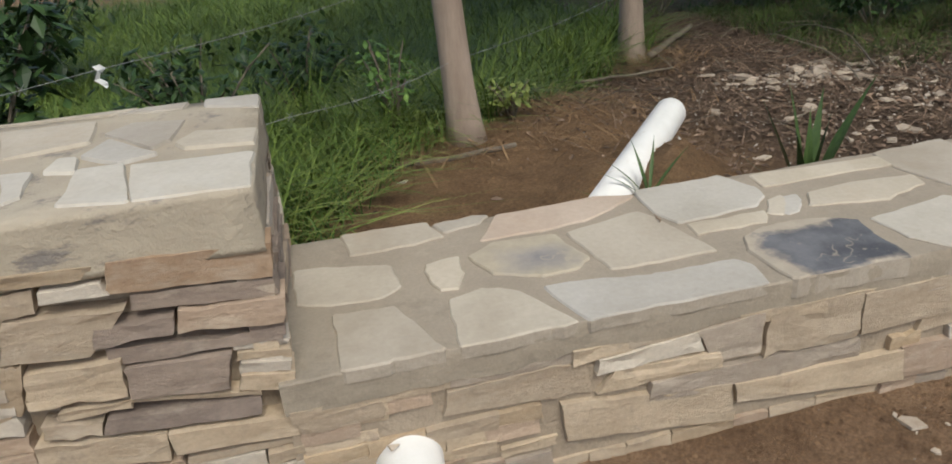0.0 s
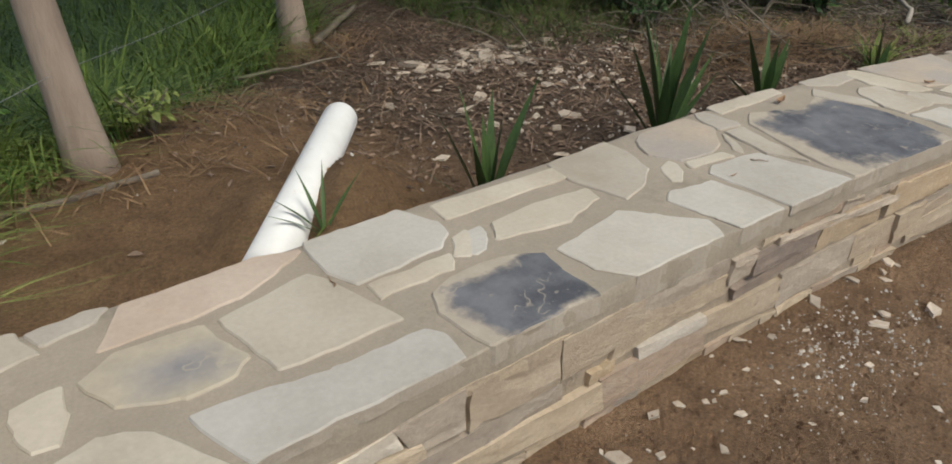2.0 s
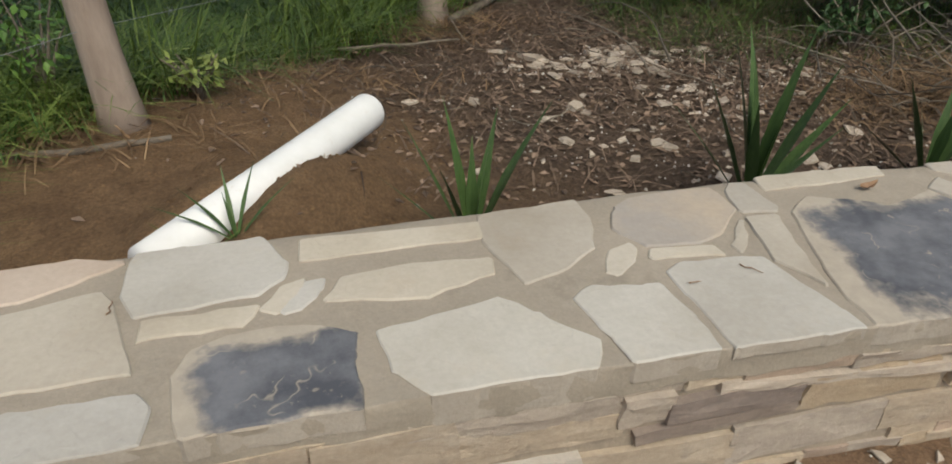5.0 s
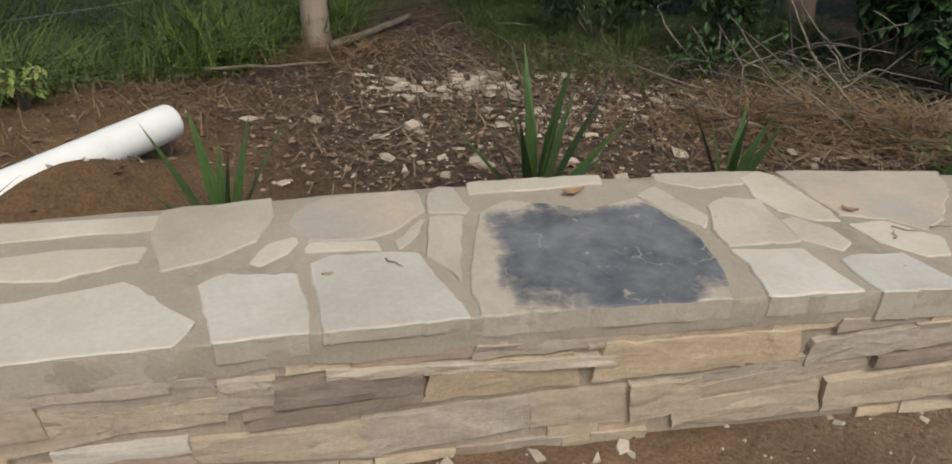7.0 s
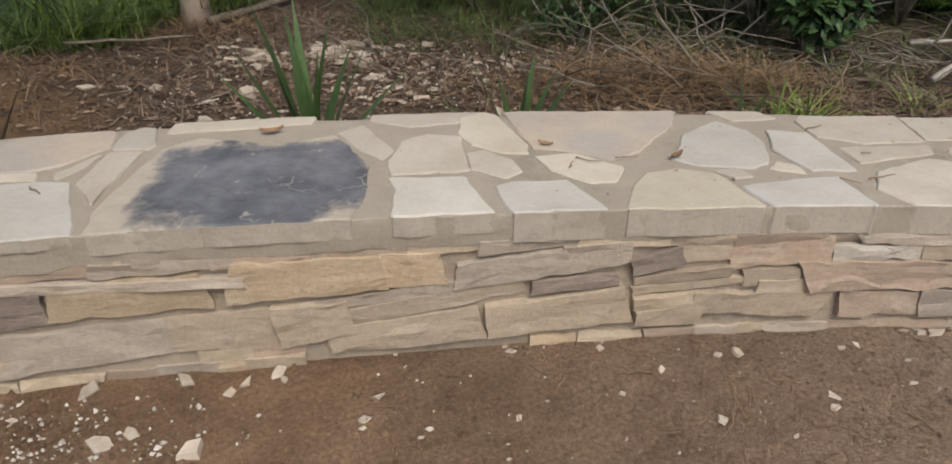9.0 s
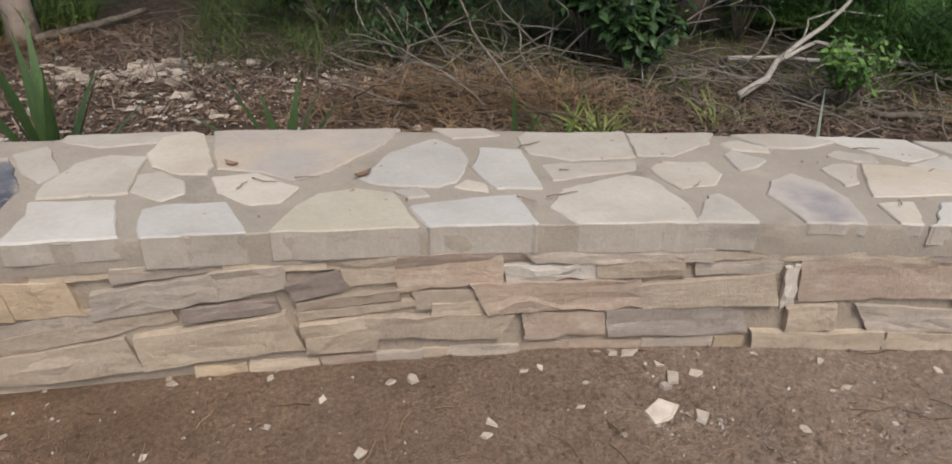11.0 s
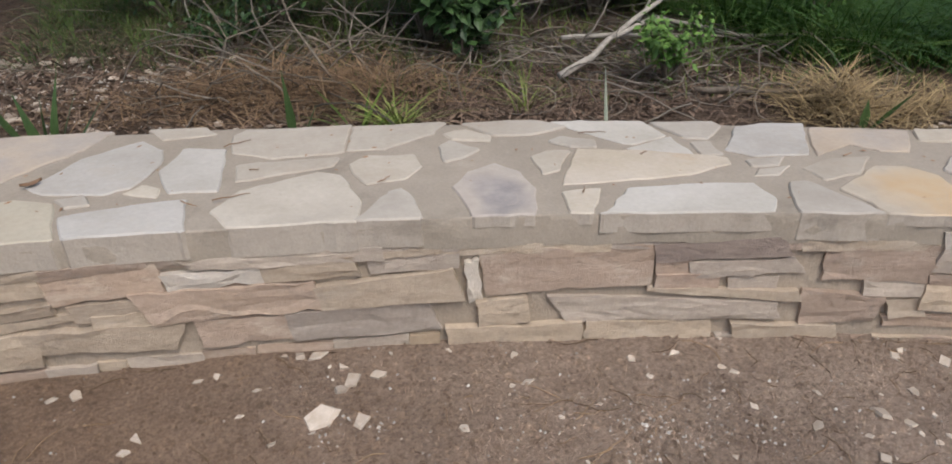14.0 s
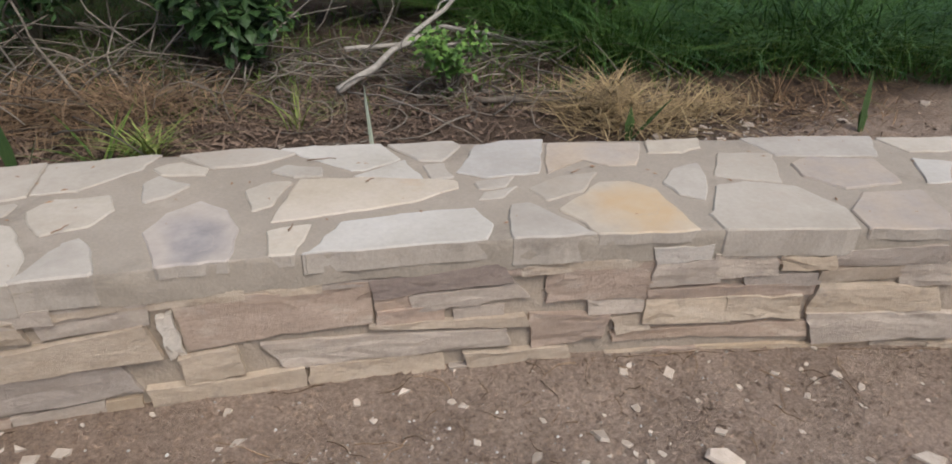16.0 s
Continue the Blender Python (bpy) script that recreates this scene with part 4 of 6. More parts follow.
def pillar_sides():
    """Thin courses on the flanks, and below the larger stones of the front."""
    r = random.Random(8)
    flanks = {
        "right": (PY0 + 0.02, PY1 - 0.02, lambda s: (Vector((PX1 - 0.02, s, 0)), Vector((1, 0, 0))), 0.46),
        "left": (PY0 + 0.02, PY1 - 0.02, lambda s: (Vector((PX0 + 0.02, PY0 + PY1 - s, 0)), Vector((-1, 0, 0))), -0.05),
        "back": (PX0 + 0.02, PX1 - 0.02, lambda s: (Vector((PX0 + PX1 - s, PY1 - 0.02, 0)), Vector((0, 1, 0))), -0.05),
        "foot": (PX0 + 0.02, PX1 - 0.005, lambda s: (Vector((s, PY0 + 0.02, 0)), Vector((0, -1, 0))), -0.05),
        "edge": (PX0 + 0.02, -0.66, lambda s: (Vector((s, PY0 + 0.02, 0)), Vector((0, -1, 0))), 0.30),
    }
    for key, (s0, s1, at_frame, z0) in flanks.items():
        z, top = z0, (0.30 if key == "foot" else PZ - 0.135)
        while z < top - 0.01:
            h = min(r.uniform(0.028, 0.06), top - z)
            s = s0
            while s < s1 - 0.01:
                w = min(r.uniform(0.12, 0.34), s1 - s)
                LAID.append((0, 0, 0, 0))
                quad = ((s, z + h - 0.004), (s + w - 0.006, z + h - 0.004), (s + w - 0.006, z), (s, z))
                me, c = block(quad, at_frame, r.uniform(-0.006, 0.016), 0.06, LEDGES[r.choice(("tan", "white", "grey", "brown", "dark"))], "ledge_stone", len(LAID))
                part("ledge_stone", me, pillar, at=Matrix.Translation(c))
                s += w
            z += h


pillar_sides()
pillar_stone("rust", (-0.408, 0.818), (-0.092, 0.805), (-0.101, 0.728), (-0.422, 0.749))
pillar_stone("dark", (-0.380, 0.736), (-0.102, 0.721), (-0.097, 0.680), (-0.389, 0.699))
pillar_stone("ochre", (-0.590, 0.828), (-0.431, 0.816), (-0.438, 0.790), (-0.599, 0.799))
pillar_stone("white", (-0.540, 0.781), (-0.425, 0.778), (-0.416, 0.750), (-0.542, 0.756))
pillar_stone("tan", (-0.605, 0.781), (-0.550, 0.786), (-0.561, 0.732), (-0.620, 0.735))
pillar_stone("tan", (-0.623, 0.729), (-0.398, 0.711), (-0.489, 0.612), (-0.654, 0.634))
pillar_stone("brown", (-0.304, 0.687), (-0.086, 0.676), (-0.097, 0.614), (-0.311, 0.632))
pillar_stone("dark", (-0.464, 0.679), (-0.313, 0.675), (-0.323, 0.635), (-0.479, 0.630))
pillar_stone("dark", (-0.463, 0.621), (-0.102, 0.589), (-0.112, 0.567), (-0.463, 0.580))
pillar_stone("dark", (-0.436, 0.571), (-0.222, 0.561), (-0.242, 0.471), (-0.444, 0.494))
pillar_stone("tan", (-0.627, 0.597), (-0.435, 0.596), (-0.449, 0.499), (-0.645, 0.506))
pillar_stone("ochre", (-0.657, 0.627), (-0.621, 0.626), (-0.656, 0.497), (-0.702, 0.490))
pillar_stone("tan", (-0.591, 0.489), (-0.446, 0.487), (-0.452, 0.465), (-0.598, 0.466))
pillar_stone("dark", (-0.505, 0.452), (-0.185, 0.427), (-0.193, 0.385), (-0.516, 0.413))
pillar_stone("tan", (-0.390, 0.386), (0.093, 0.346), (0.086, 0.292), (-0.392, 0.324))
pillar_stone("tan", (-0.627, 0.469), (-0.513, 0.446), (-0.522, 0.413), (-0.632, 0.433))
pillar_stone("tan", (-0.655, 0.418), (-0.397, 0.385), (-0.411, 0.302), (-0.674, 0.357))
pillar_stone("white", (-0.213, 0.575), (-0.100, 0.564), (-0.103, 0.546), (-0.213, 0.559))
pillar_stone("tan", (-0.211, 0.555), (-0.100, 0.539), (-0.102, 0.516), (-0.215, 0.534))
pillar_stone("white", (-0.210, 0.529), (-0.102, 0.513), (-0.105, 0.487), (-0.216, 0.501))
pillar_stone("tan", (-0.216, 0.498), (-0.101, 0.483), (-0.108, 0.437), (-0.225, 0.458))
pillar_stone("tan", (-0.445, 0.490), (-0.181, 0.447), (-0.184, 0.430), (-0.449, 0.477))
pillar_capstone("white", (-0.479, 1.495), (-0.483, 1.704), (-0.381, 1.699), (-0.337, 1.462))
pillar_capstone("white", (-0.375, 1.685), (-0.107, 1.659), (-0.105, 1.435), (-0.337, 1.468))
pillar_capstone("white", (-0.502, 1.790), (-0.459, 1.901), (-0.321, 1.740), (-0.395, 1.705))
pillar_capstone("white", (-0.558, 1.710), (-0.550, 1.798), (-0.500, 1.789), (-0.485, 1.687))
pillar_capstone("cream", (-0.760, 2.084), (-0.516, 2.075), (-0.499, 1.896), (-0.686, 1.849))
pillar_capstone("pale", (-0.298, 1.798), (-0.258, 1.871), (-0.105, 1.835), (-0.102, 1.719), (-0.272, 1.752))
pillar_capstone("pale", (-0.481, 1.944), (-0.423, 2.016), (-0.284, 1.983), (-0.308, 1.820), (-0.343, 1.783))
pillar_capstone("white", (-0.257, 2.184), (-0.102, 2.140), (-0.090, 2.024), (-0.257, 2.093))
pillar_capstone("pale", (-0.486, 2.116), (-0.408, 2.214), (-0.291, 2.195), (-0.311, 2.090))
pillar_capstone("cream", (-0.819, 2.273), (-0.575, 2.246), (-0.424, 2.216), (-0.503, 2.124), (-0.778, 2.144))
pillar_capstone("white", (-0.652, 1.738), (-0.581, 1.727), (-0.558, 1.581), (-0.593, 1.549))

# ---- pipes ----
def pipe(name, a, b, radius, wall_thick, label):
    a, b = Vector(a), Vector(b)
    n = 32
    way = (b - a).normalized()
    side = way.cross(Vector((0, 0, 1))).normalized()
    up = side.cross(way)
    verts, faces = [], []
    stages = ((0, radius), (0.5, radius), (0.9, radius), (0.995, radius), (1.0, radius - 0.002), (1.0, radius - wall_thick), (0.93, radius - wall_thick), (0.4, radius - wall_thick))
    for t, rad in stages:
        for k in range(n):
            u = 2 * math.pi * k / n
            verts.append(a.lerp(b, t) + rad * (math.cos(u) * side + math.sin(u) * up) - a)
    for i in range(len(stages) - 1):
        for k in range(n):
            p, q = i * n + k, i * n + (k + 1) % n
            faces.append((p, p + n, q + n, q))
    last = (len(stages) - 1) * n
    faces.append(tuple(range(last, last + n)))
    faces.append(tuple(range(n)))
    ob = new(name, mesh_of(name, verts, faces, PVC, True))
    ob.location = a
    return tagged(ob, label, "pipe")


pipe("drain_pipe", (0.975, 2.32, 0.268), (1.748, 3.295, 0.276), 0.078, 0.006, "white plastic drain pipe half buried in orange soil behind the wall")
pipe("drain_pipe", (0.15, 1.75, 0.155), (0.11, 1.30, 0.145), 0.085, 0.006, "short white plastic drain pipe sticking out of the wall's foot")

# ---- trees ----
def tree(at, lean, radius, height, crown_radius, seed, label):
    r = random.Random(seed)
    g = np.random.default_rng(seed)
    x, y = at
    root = thing("tree", label, "tree", (x, y, rough_z(x, y)), "trees behind the wall")
    pts, rad = [], []
    for i in range(22):
        u = i / 21
        h = -0.08 + u * height * 0.8
        pts.append((lean[0] * h + 0.03 * noise.noise((seed, h * 0.9, 0)) * u, lean[1] * h + 0.03 * noise.noise((0, h * 0.9, seed)) * u, h))
        rad.append(radius * (1 + 0.35 * math.exp(-max(h, 0) / 0.10)) * (1 - 0.62 * u) * (1 + 0.03 * noise.noise((h * 4, seed, 2))))
    v, f = tube(pts, rad, 16)
    for i, p in enumerate(v):
        k = noise.noise((p.x * 9, p.y * 9, p.z * 2.2))
        v[i] = Vector((p.x, p.y, p.z)) + Vector((p.x - lean[0] * p.z, p.y - lean[1] * p.z, 0)) * 0.12 * k
    part("trunk", mesh_of("trunk", v, f, BARK, True), root)
    tops = []
    for k in range(8):
        start = Vector(pts[11 + k])
        a = r.uniform(0, 6.28)
        end = start + Vector((math.cos(a), math.sin(a), r.uniform(0.3, 0.8))) * crown_radius * r.uniform(0.5, 0.9)
        mid = start.lerp(end, 0.5) + Vector((0, 0, 0.12))
        tv, tf = tube([start, mid, end], [rad[11 + k] * 0.6, rad[11 + k] * 0.4, 0.012], 6)
        part("limb", mesh_of("limb", tv, tf, BARK, True), root)
        tops += [mid, end]
    tops.append(Vector(pts[-1]))
    clumps = np.array([tuple(t) for t in tops])
    # Crowns stay out of view; sized to shade the ground behind the wall.
    n = 7000
    c = clumps[g.integers(0, len(clumps), n)] + g.normal(0, crown_radius * 0.27, (n, 3)) * (1, 1, 0.6)
    lv, lf = leaves(c, g.uniform(0.08, 0.16, n), g)
    part("crown", mesh_of("crown", lv, lf, LEAF), root)
    return root


for n_tree, (at, lean, radius, height, crown, seed) in enumerate((
    ((0.745, 3.53), (-0.06, 0.03), 0.085, 5.0, 1.5, 3),
    ((2.46, 5.33), (-0.02, 0.05), 0.098, 5.6, 2.3, 4),
    ((4.10, 6.85), (0.02, 0.02), 0.10, 6.0, 2.8, 5),
    ((6.50, 5.60), (0.04, 0.0), 0.12, 5.5, 3.0, 6),
    ((7.75, 5.50), (0.08, 0.02), 0.11, 5.5, 3.0, 7),
    # Last three trunks are unseen; added so their crowns shade the rear.
    ((5.20, 7.60), (0.0, 0.0), 0.12, 6.0, 2.4, 8),
    ((9.80, 6.20), (0.02, 0.0), 0.12, 5.5, 2.2, 9),
    ((-3.60, 8.20), (0.0, 0.0), 0.12, 5.5, 2.2, 10),
)):
    tree(at, lean, radius, height, crown, seed, "slim smooth grey-brown tree trunk standing on bare earth" if n_tree < 3 else "tree in shaded undergrowth, its crown added overhead for shade")


# ---- grass and undergrowth ----
def on_ground(x, y, dz=0.0):
    return np.array([(a, b, rough_z(a, b) + dz) for a, b in zip(x, y)])


def grass(name, label, xs, ys, n, heights, width, material, keep, seed, curl=(0.2, 1.3), lean=(0.0, 0.45), base=-0.01):
    g = np.random.default_rng(seed)
    x, y = g.uniform(*xs, n), g.uniform(*ys, n)
    ok = keep(x, y, g.uniform(0, 1, n))
    x, y = x[ok], y[ok]
    k = len(x)
    patch = np.array([0.75 + 0.5 * noise.noise((a * 1.4, b * 1.4, seed)) for a, b in zip(x, y)])
    v, f = blades(on_ground(x, y, base), g.uniform(*heights, k) * patch, g.uniform(0.6, 1.2, k) * width, g.uniform(*lean, k), g.uniform(*curl, k), g.uniform(0, 2 * np.pi, k))
    ob = new(name, mesh_of(name, v, f, material))
    return tagged(ob, label, "grass", kind="stuff")


def left_bank(x, y, r):
    edge = 3.62 + 0.06 * np.sin(x * 5) + np.where(x > 0.75, (x - 0.75) * 0.95, 0) - np.where(x < 0.68, (0.68 - x) * 1.55, 0)
    return (y > np.maximum(edge, 2.35)) & (r < 0.35 + 1.5 * (y - edge)) & ~((x > 2.2) & (y < 5.3)) & (x < 3.0 - 0.2 * (y - 5))


grass("grass_bank", "dense green meadow grass on the bank behind the wall", (-4.5, 3.0), (2.35, 10.5), 80000, (0.22, 0.60), 0.0085, GRASS, left_bank, 31, (0.3, 1.7), (0.0, 0.6))
grass("grass_bank", "yellowing arching grass at the bank's edge", (-1.4, 1.6), (2.4, 4.6), 2600, (0.18, 0.42), 0.007, YELLOW_GRASS, left_bank, 37, (0.9, 2.2), (0.2, 0.9))
grass("grass_bank", "darker low grass at the bank's foot", (-1.2, 2.4), (2.4, 5.2), 5000, (0.10, 0.25), 0.008, LUSH, left_bank, 32)


def right_bank(x, y, r):
    edge = 2.75 - 0.55 * (x - 8.3)
    return (y > edge) & (x > 7.9 + 0.25 * np.maximum(0, 3.6 - y)) & (r < 0.3 + 1.2 * (y - edge))


grass("tall_grass", "tall lush dark green grass past the brushwood", (7.9, 11.5), (0.6, 5.5), 26000, (0.40, 0.95), 0.009, LUSH, right_bank, 33, (0.5, 1.7), (0.05, 0.6))
grass("tall_grass", "lighter arching blades among dark tall grass", (7.9, 11.0), (0.8, 4.5), 3500, (0.35, 0.8), 0.008, GRASS, right_bank, 36, (0.8, 2.0), (0.1, 0.8))
grass("shade_grass", "sparse thin grass under the trees, its colour darkened for shade", (3.6, 6.4), (3.3, 6.8), 9000, (0.12, 0.40), 0.006, SHADE_GRASS, lambda x, y, r: (y > 4.3 - 0.30 * (x - 3.3)) & (r < 0.12 + 0.35 * (y - 3.3)), 34, (0.5, 1.8), (0.1, 0.8))
grass("shade_grass", "sparse grass tufts round the fallen branch", (5.4, 8.6), (2.3, 4.8), 3500, (0.08, 0.26), 0.006, GRASS, lambda x, y, r: (y > 4.55 - 0.32 * x + 0.35) & (r < 0.6), 35)


def straw(name, label, centre, spread, n, length, seed, height=0.12, material=STRAW, width=0.005):
    """A low heap of dry stalks lying every way."""
    g = np.random.default_rng(seed)
    x, y = g.normal(centre[0], spread[0], n), g.normal(centre[1], spread[1], n)
    ok = y > rear(x) + 0.06
    x, y = x[ok], y[ok]
    k = len(x)
    d = np.exp(-(((x - centre[0]) / spread[0]) ** 2 + ((y - centre[1]) / spread[1]) ** 2) / 2)
    roots = on_ground(x, y) + np.stack([np.zeros(k), np.zeros(k), g.uniform(0, 1, k) * height * d], 1)
    v, f = blades(roots, g.uniform(*length, k) * 0.5, g.uniform(0.6, 1.4, k) * width, g.uniform(0.4, 3.4, k), g.uniform(0.2, 1.8, k), g.uniform(0, 6.28, k))
    c = np.array([centre[0], centre[1], rough_z(*centre)])
    ob = new(name, mesh_of(name, v - c, f, material))
    ob.location = c
    return tagged(ob, label, "straw", kind="stuff")


straw("straw_heap", "heap of golden dry grass stalks beside the wall", (7.74, 2.24), (0.10, 0.12), 620, (0.10, 0.28), 41, 0.22, GOLD_STRAW)
straw("straw_heap", "loose golden straw spread on the soil", (8.08, 2.12), (0.26, 0.10), 420, (0.10, 0.26), 42, 0.05, GOLD_STRAW)
straw("straw_heap", "rust-brown dead bracken and straw under brushwood", (5.05, 3.40), (0.36, 0.20), 850, (0.10, 0.36), 43, 0.11, BRACKEN)
straw("straw_heap", "pile of dead bracken stalks under brushwood", (5.62, 3.22), (0.20, 0.16), 450, (0.12, 0.36), 38, 0.13, BRACKEN)
straw("straw_heap", "thin dry straw on dark soil", (4.75, 3.45), (0.40, 0.2), 450, (0.08, 0.22), 44, 0.05)
straw("straw_heap", "dead grass round a tree's foot", (2.45, 5.1), (0.35, 0.18), 500, (0.08, 0.2), 45, 0.06)
straw("leaf_litter", "scattered dead grass and needles on the forest floor", (3.6, 4.5), (1.2, 0.9), 3600, (0.05, 0.18), 46, 0.03, LITTER)
straw("leaf_litter", "scattered dead stalks on dark soil", (6.4, 3.0), (0.9, 0.40), 1700, (0.06, 0.22), 47, 0.04, LITTER)
straw("straw_heap", "thin dry grass on sandy soil by the wall", (8.9, 1.9), (0.4, 0.25), 500, (0.06, 0.18), 50, 0.02)
straw("leaf_litter", "dry grass roots along the edge of the bank", (0.3, 3.35), (0.6, 0.14), 450, (0.05, 0.16), 48, 0.03)
straw("leaf_litter", "dry stalks in orange soil at the bank", (1.5, 4.05), (0.45, 0.22), 420, (0.05, 0.16), 49, 0.03)


def dead_leaves(label, centre, spread, n, seed, sizes):
    """Flat curled dead leaves strewn on the ground."""
    g = np.random.default_rng(seed)
    x, y = g.normal(centre[0], spread[0], n), g.normal(centre[1], spread[1], n)
    ok = y > rear(x) + 0.05
    x, y = x[ok], y[ok]
    k = len(x)
    a, tip = g.uniform(0, 6.28, k), g.uniform(-0.15, 0.35, k)
    d = np.stack([np.cos(a), np.sin(a), tip], 1)
    side = np.stack([-np.sin(a), np.cos(a), g.uniform(-0.3, 0.3, k)], 1)
    L = g.uniform(*sizes, k)[:, None]
    c = on_ground(x, y, 0.006)
    v = np.stack([c - d * L / 2, c - side * L * 0.24 + [0, 0, 0.006], c - [0, 0, 0.002], c + side * L * 0.24 + [0, 0, 0.006], c + d * L / 2], 1).reshape(-1, 3)
    o = np.arange(k)[:, None] * 5
    f = np.concatenate([o + [0, 2, 1], o + [0, 3, 2], o + [1, 2, 4], o + [2, 3, 4]]).tolist()
    tagged(new("dead_leaves", mesh_of("dead_leaves", v, f, LITTER)), label, "leaves", kind="stuff")


dead_leaves("brown dead leaves strewn over the forest floor", (3.8, 3.9), (1.1, 0.8), 3800, 131, (0.02, 0.065))
dead_leaves("brown dead leaves on dark soil under brushwood", (6.3, 2.9), (0.9, 0.4), 2000, 132, (0.02, 0.06))
dead_leaves("few dead leaves on sandy soil behind the coping", (8.4, 1.95), (0.5, 0.25), 350, 133, (0.02, 0.05))
dead_leaves("few dead leaves on orange soil", (1.7, 3.9), (0.6, 0.4), 260, 134, (0.015, 0.045))


def shrub(at, size, n, leaf, seed, label, material=LEAF, stems=9):
    """A leafy bush: thin stems from one foot, leaves in uneven clumps along them."""
    r, g = random.Random(seed), np.random.default_rng(seed)
    root = thing("shrub", label, "shrub", (*at, rough_z(*at)))
    spots = []
    for k in range(stems):
        a, s = r.uniform(0, 6.28), r.uniform(0.25, 0.9)
        end = Vector((math.cos(a) * size[0] * s, math.sin(a) * size[1] * s, size[2] * r.uniform(0.55, 1.0)))
        pts = [Vector((0, 0, -0.03)), end * 0.35 + Vector((0, 0, 0.12 * size[2])), end * 0.7 + Vector((0, 0, 0.1 * size[2])), end]
        v, f = tube(pts, [0.010, 0.008, 0.005, 0.003], 5)
        part("stem", mesh_of("stem", v, f, DEAD_WOOD, True), root)
        spots += [p.lerp(q, u) for p, q in zip(pts[1:], pts[2:]) for u in (0.2, 0.6, 1.0)]
    spots = np.array([tuple(s) for s in spots])
    c = spots[g.integers(0, len(spots), n)] + g.normal(0, 0.10, (n, 3)) * (size[0], size[1], size[2] * 0.8)
    c[:, 2] = np.maximum(c[:, 2], 0.02)
    v, f = leaves(c, g.uniform(0.6, 1.3, n) * leaf, g)
    part("foliage", mesh_of("foliage", v, f, material), root)


shrub((6.05, 3.95), (0.55, 0.40, 1.0), 1700, 0.125, 51, "dark green broad-leaved bush in shade")
shrub((6.55, 4.25), (0.65, 0.40, 1.0), 1700, 0.11, 52, "dark broad-leaved bush under the trees")
shrub((5.2, 4.55), (0.65, 0.35, 0.8), 1300, 0.08, 53, "dark thin-leaved bush in deep shade")
shrub((4.5, 5.2), (0.7, 0.35, 0.6), 1100, 0.07, 54, "dark low bush at the wood's edge")
shrub((7.35, 4.25), (0.7, 0.4, 1.0), 1700, 0.10, 55, "dark green bush behind brushwood")
shrub((8.1, 4.05), (0.55, 0.4, 0.9), 1300, 0.09, 56, "dark green bush beside tall grass")
shrub((3.3, 6.6), (0.9, 0.4, 0.7), 1300, 0.09, 57, "dark bush far under the trees")
shrub((5.6, 5.6), (1.0, 0.5, 1.0), 1900, 0.11, 58, "dark undergrowth thicket under trees")
shrub((7.0, 5.4), (1.1, 0.5, 1.2), 1900, 0.12, 59, "dark undergrowth thicket under trees")
shrub((9.0, 5.0), (1.1, 0.6, 1.2), 1800, 0.12, 60, "dark undergrowth thicket past the tall grass")
shrub((4.4, 6.3), (0.9, 0.4, 0.8), 1300, 0.09, 68, "dark undergrowth in deep shade")
shrub((7.12, 2.85), (0.30, 0.22, 0.42), 620, 0.05, 61, "bright green weedy bush beside the fallen branch", WEED)
shrub((6.35, 3.75), (0.22, 0.22, 0.5), 420, 0.045, 62, "fresh green feathery weed under the bush", WEED)
shrub((-0.55, 3.75), (0.5, 0.35, 0.6), 420, 0.07, 63, "dark green leafy weeds in tall grass", LEAF)
shrub((-0.05, 4.3), (0.5, 0.4, 0.6), 420, 0.07, 64, "dark green leafy weeds in tall grass", LEAF)
shrub((0.42, 3.8), (0.22, 0.2, 0.5), 200, 0.05, 65, "light green weed with small round leaves", WEED)
shrub((1.05, 3.75), (0.2, 0.18, 0.22), 110, 0.055, 66, "yellow-green weed beside a trunk", YELLOW_GRASS)
shrub((-2.0, 6.0), (0.9, 0.6, 1.0), 900, 0.10, 101, "dark leafy bush at the meadow's edge")
shrub((-3.4, 4.6), (0.8, 0.6, 1.0), 800, 0.10, 102, "dark leafy bush at the meadow's edge")
shrub((6.15, 3.55), (0.34, 0.20, 0.62), 560, 0.10, 103, "dark green leafy bush hanging over brushwood")
shrub((4.9, 4.15), (0.5, 0.2, 0.35), 300, 0.05, 104, "low dark weeds among twigs", LEAF)
shrub((8.55, 3.4), (0.5, 0.3, 0.6), 500, 0.06, 105, "dark weeds beside tall grass", LUSH)
shrub((-1.3, 3.2), (0.5, 0.4, 0.9), 600, 0.11, 67, "broad-leaved weeds in the grass behind the pillar", LEAF)


# ---- strap-leaved plants ----
def strap_leaf(root, heading, length, width, lean, curl):
    length *= 1.12
    rows = 9
    d, s = Vector((math.cos(heading), math.sin(heading), 0)), Vector((-math.sin(heading), math.cos(heading), 0))
    verts, faces = [], []
    for i in range(rows):
        u = i / (rows - 1)
        c = d * ((lean * u + curl * u * u) * length) + Vector((0, 0, length * (u - 0.3 * curl * u * u) - 0.02))
        w = 1.55 * width * (0.55 + 0.9 * u if u < 0.5 else max(0.02, (1 - u) * 2))
        fold = Vector((0, 0, 0.18 * w))
        verts += [c - s * w / 2 + fold, c - Vector((0, 0, 0.02 * w)), c + s * w / 2 + fold]
    for i in range(rows - 1):
        a = i * 3
        faces += [(a, a + 1, a + 4, a + 3), (a + 1, a + 2, a + 5, a + 4)]
    part("leaf", mesh_of("leaf", verts, faces, STRAP, True), root)


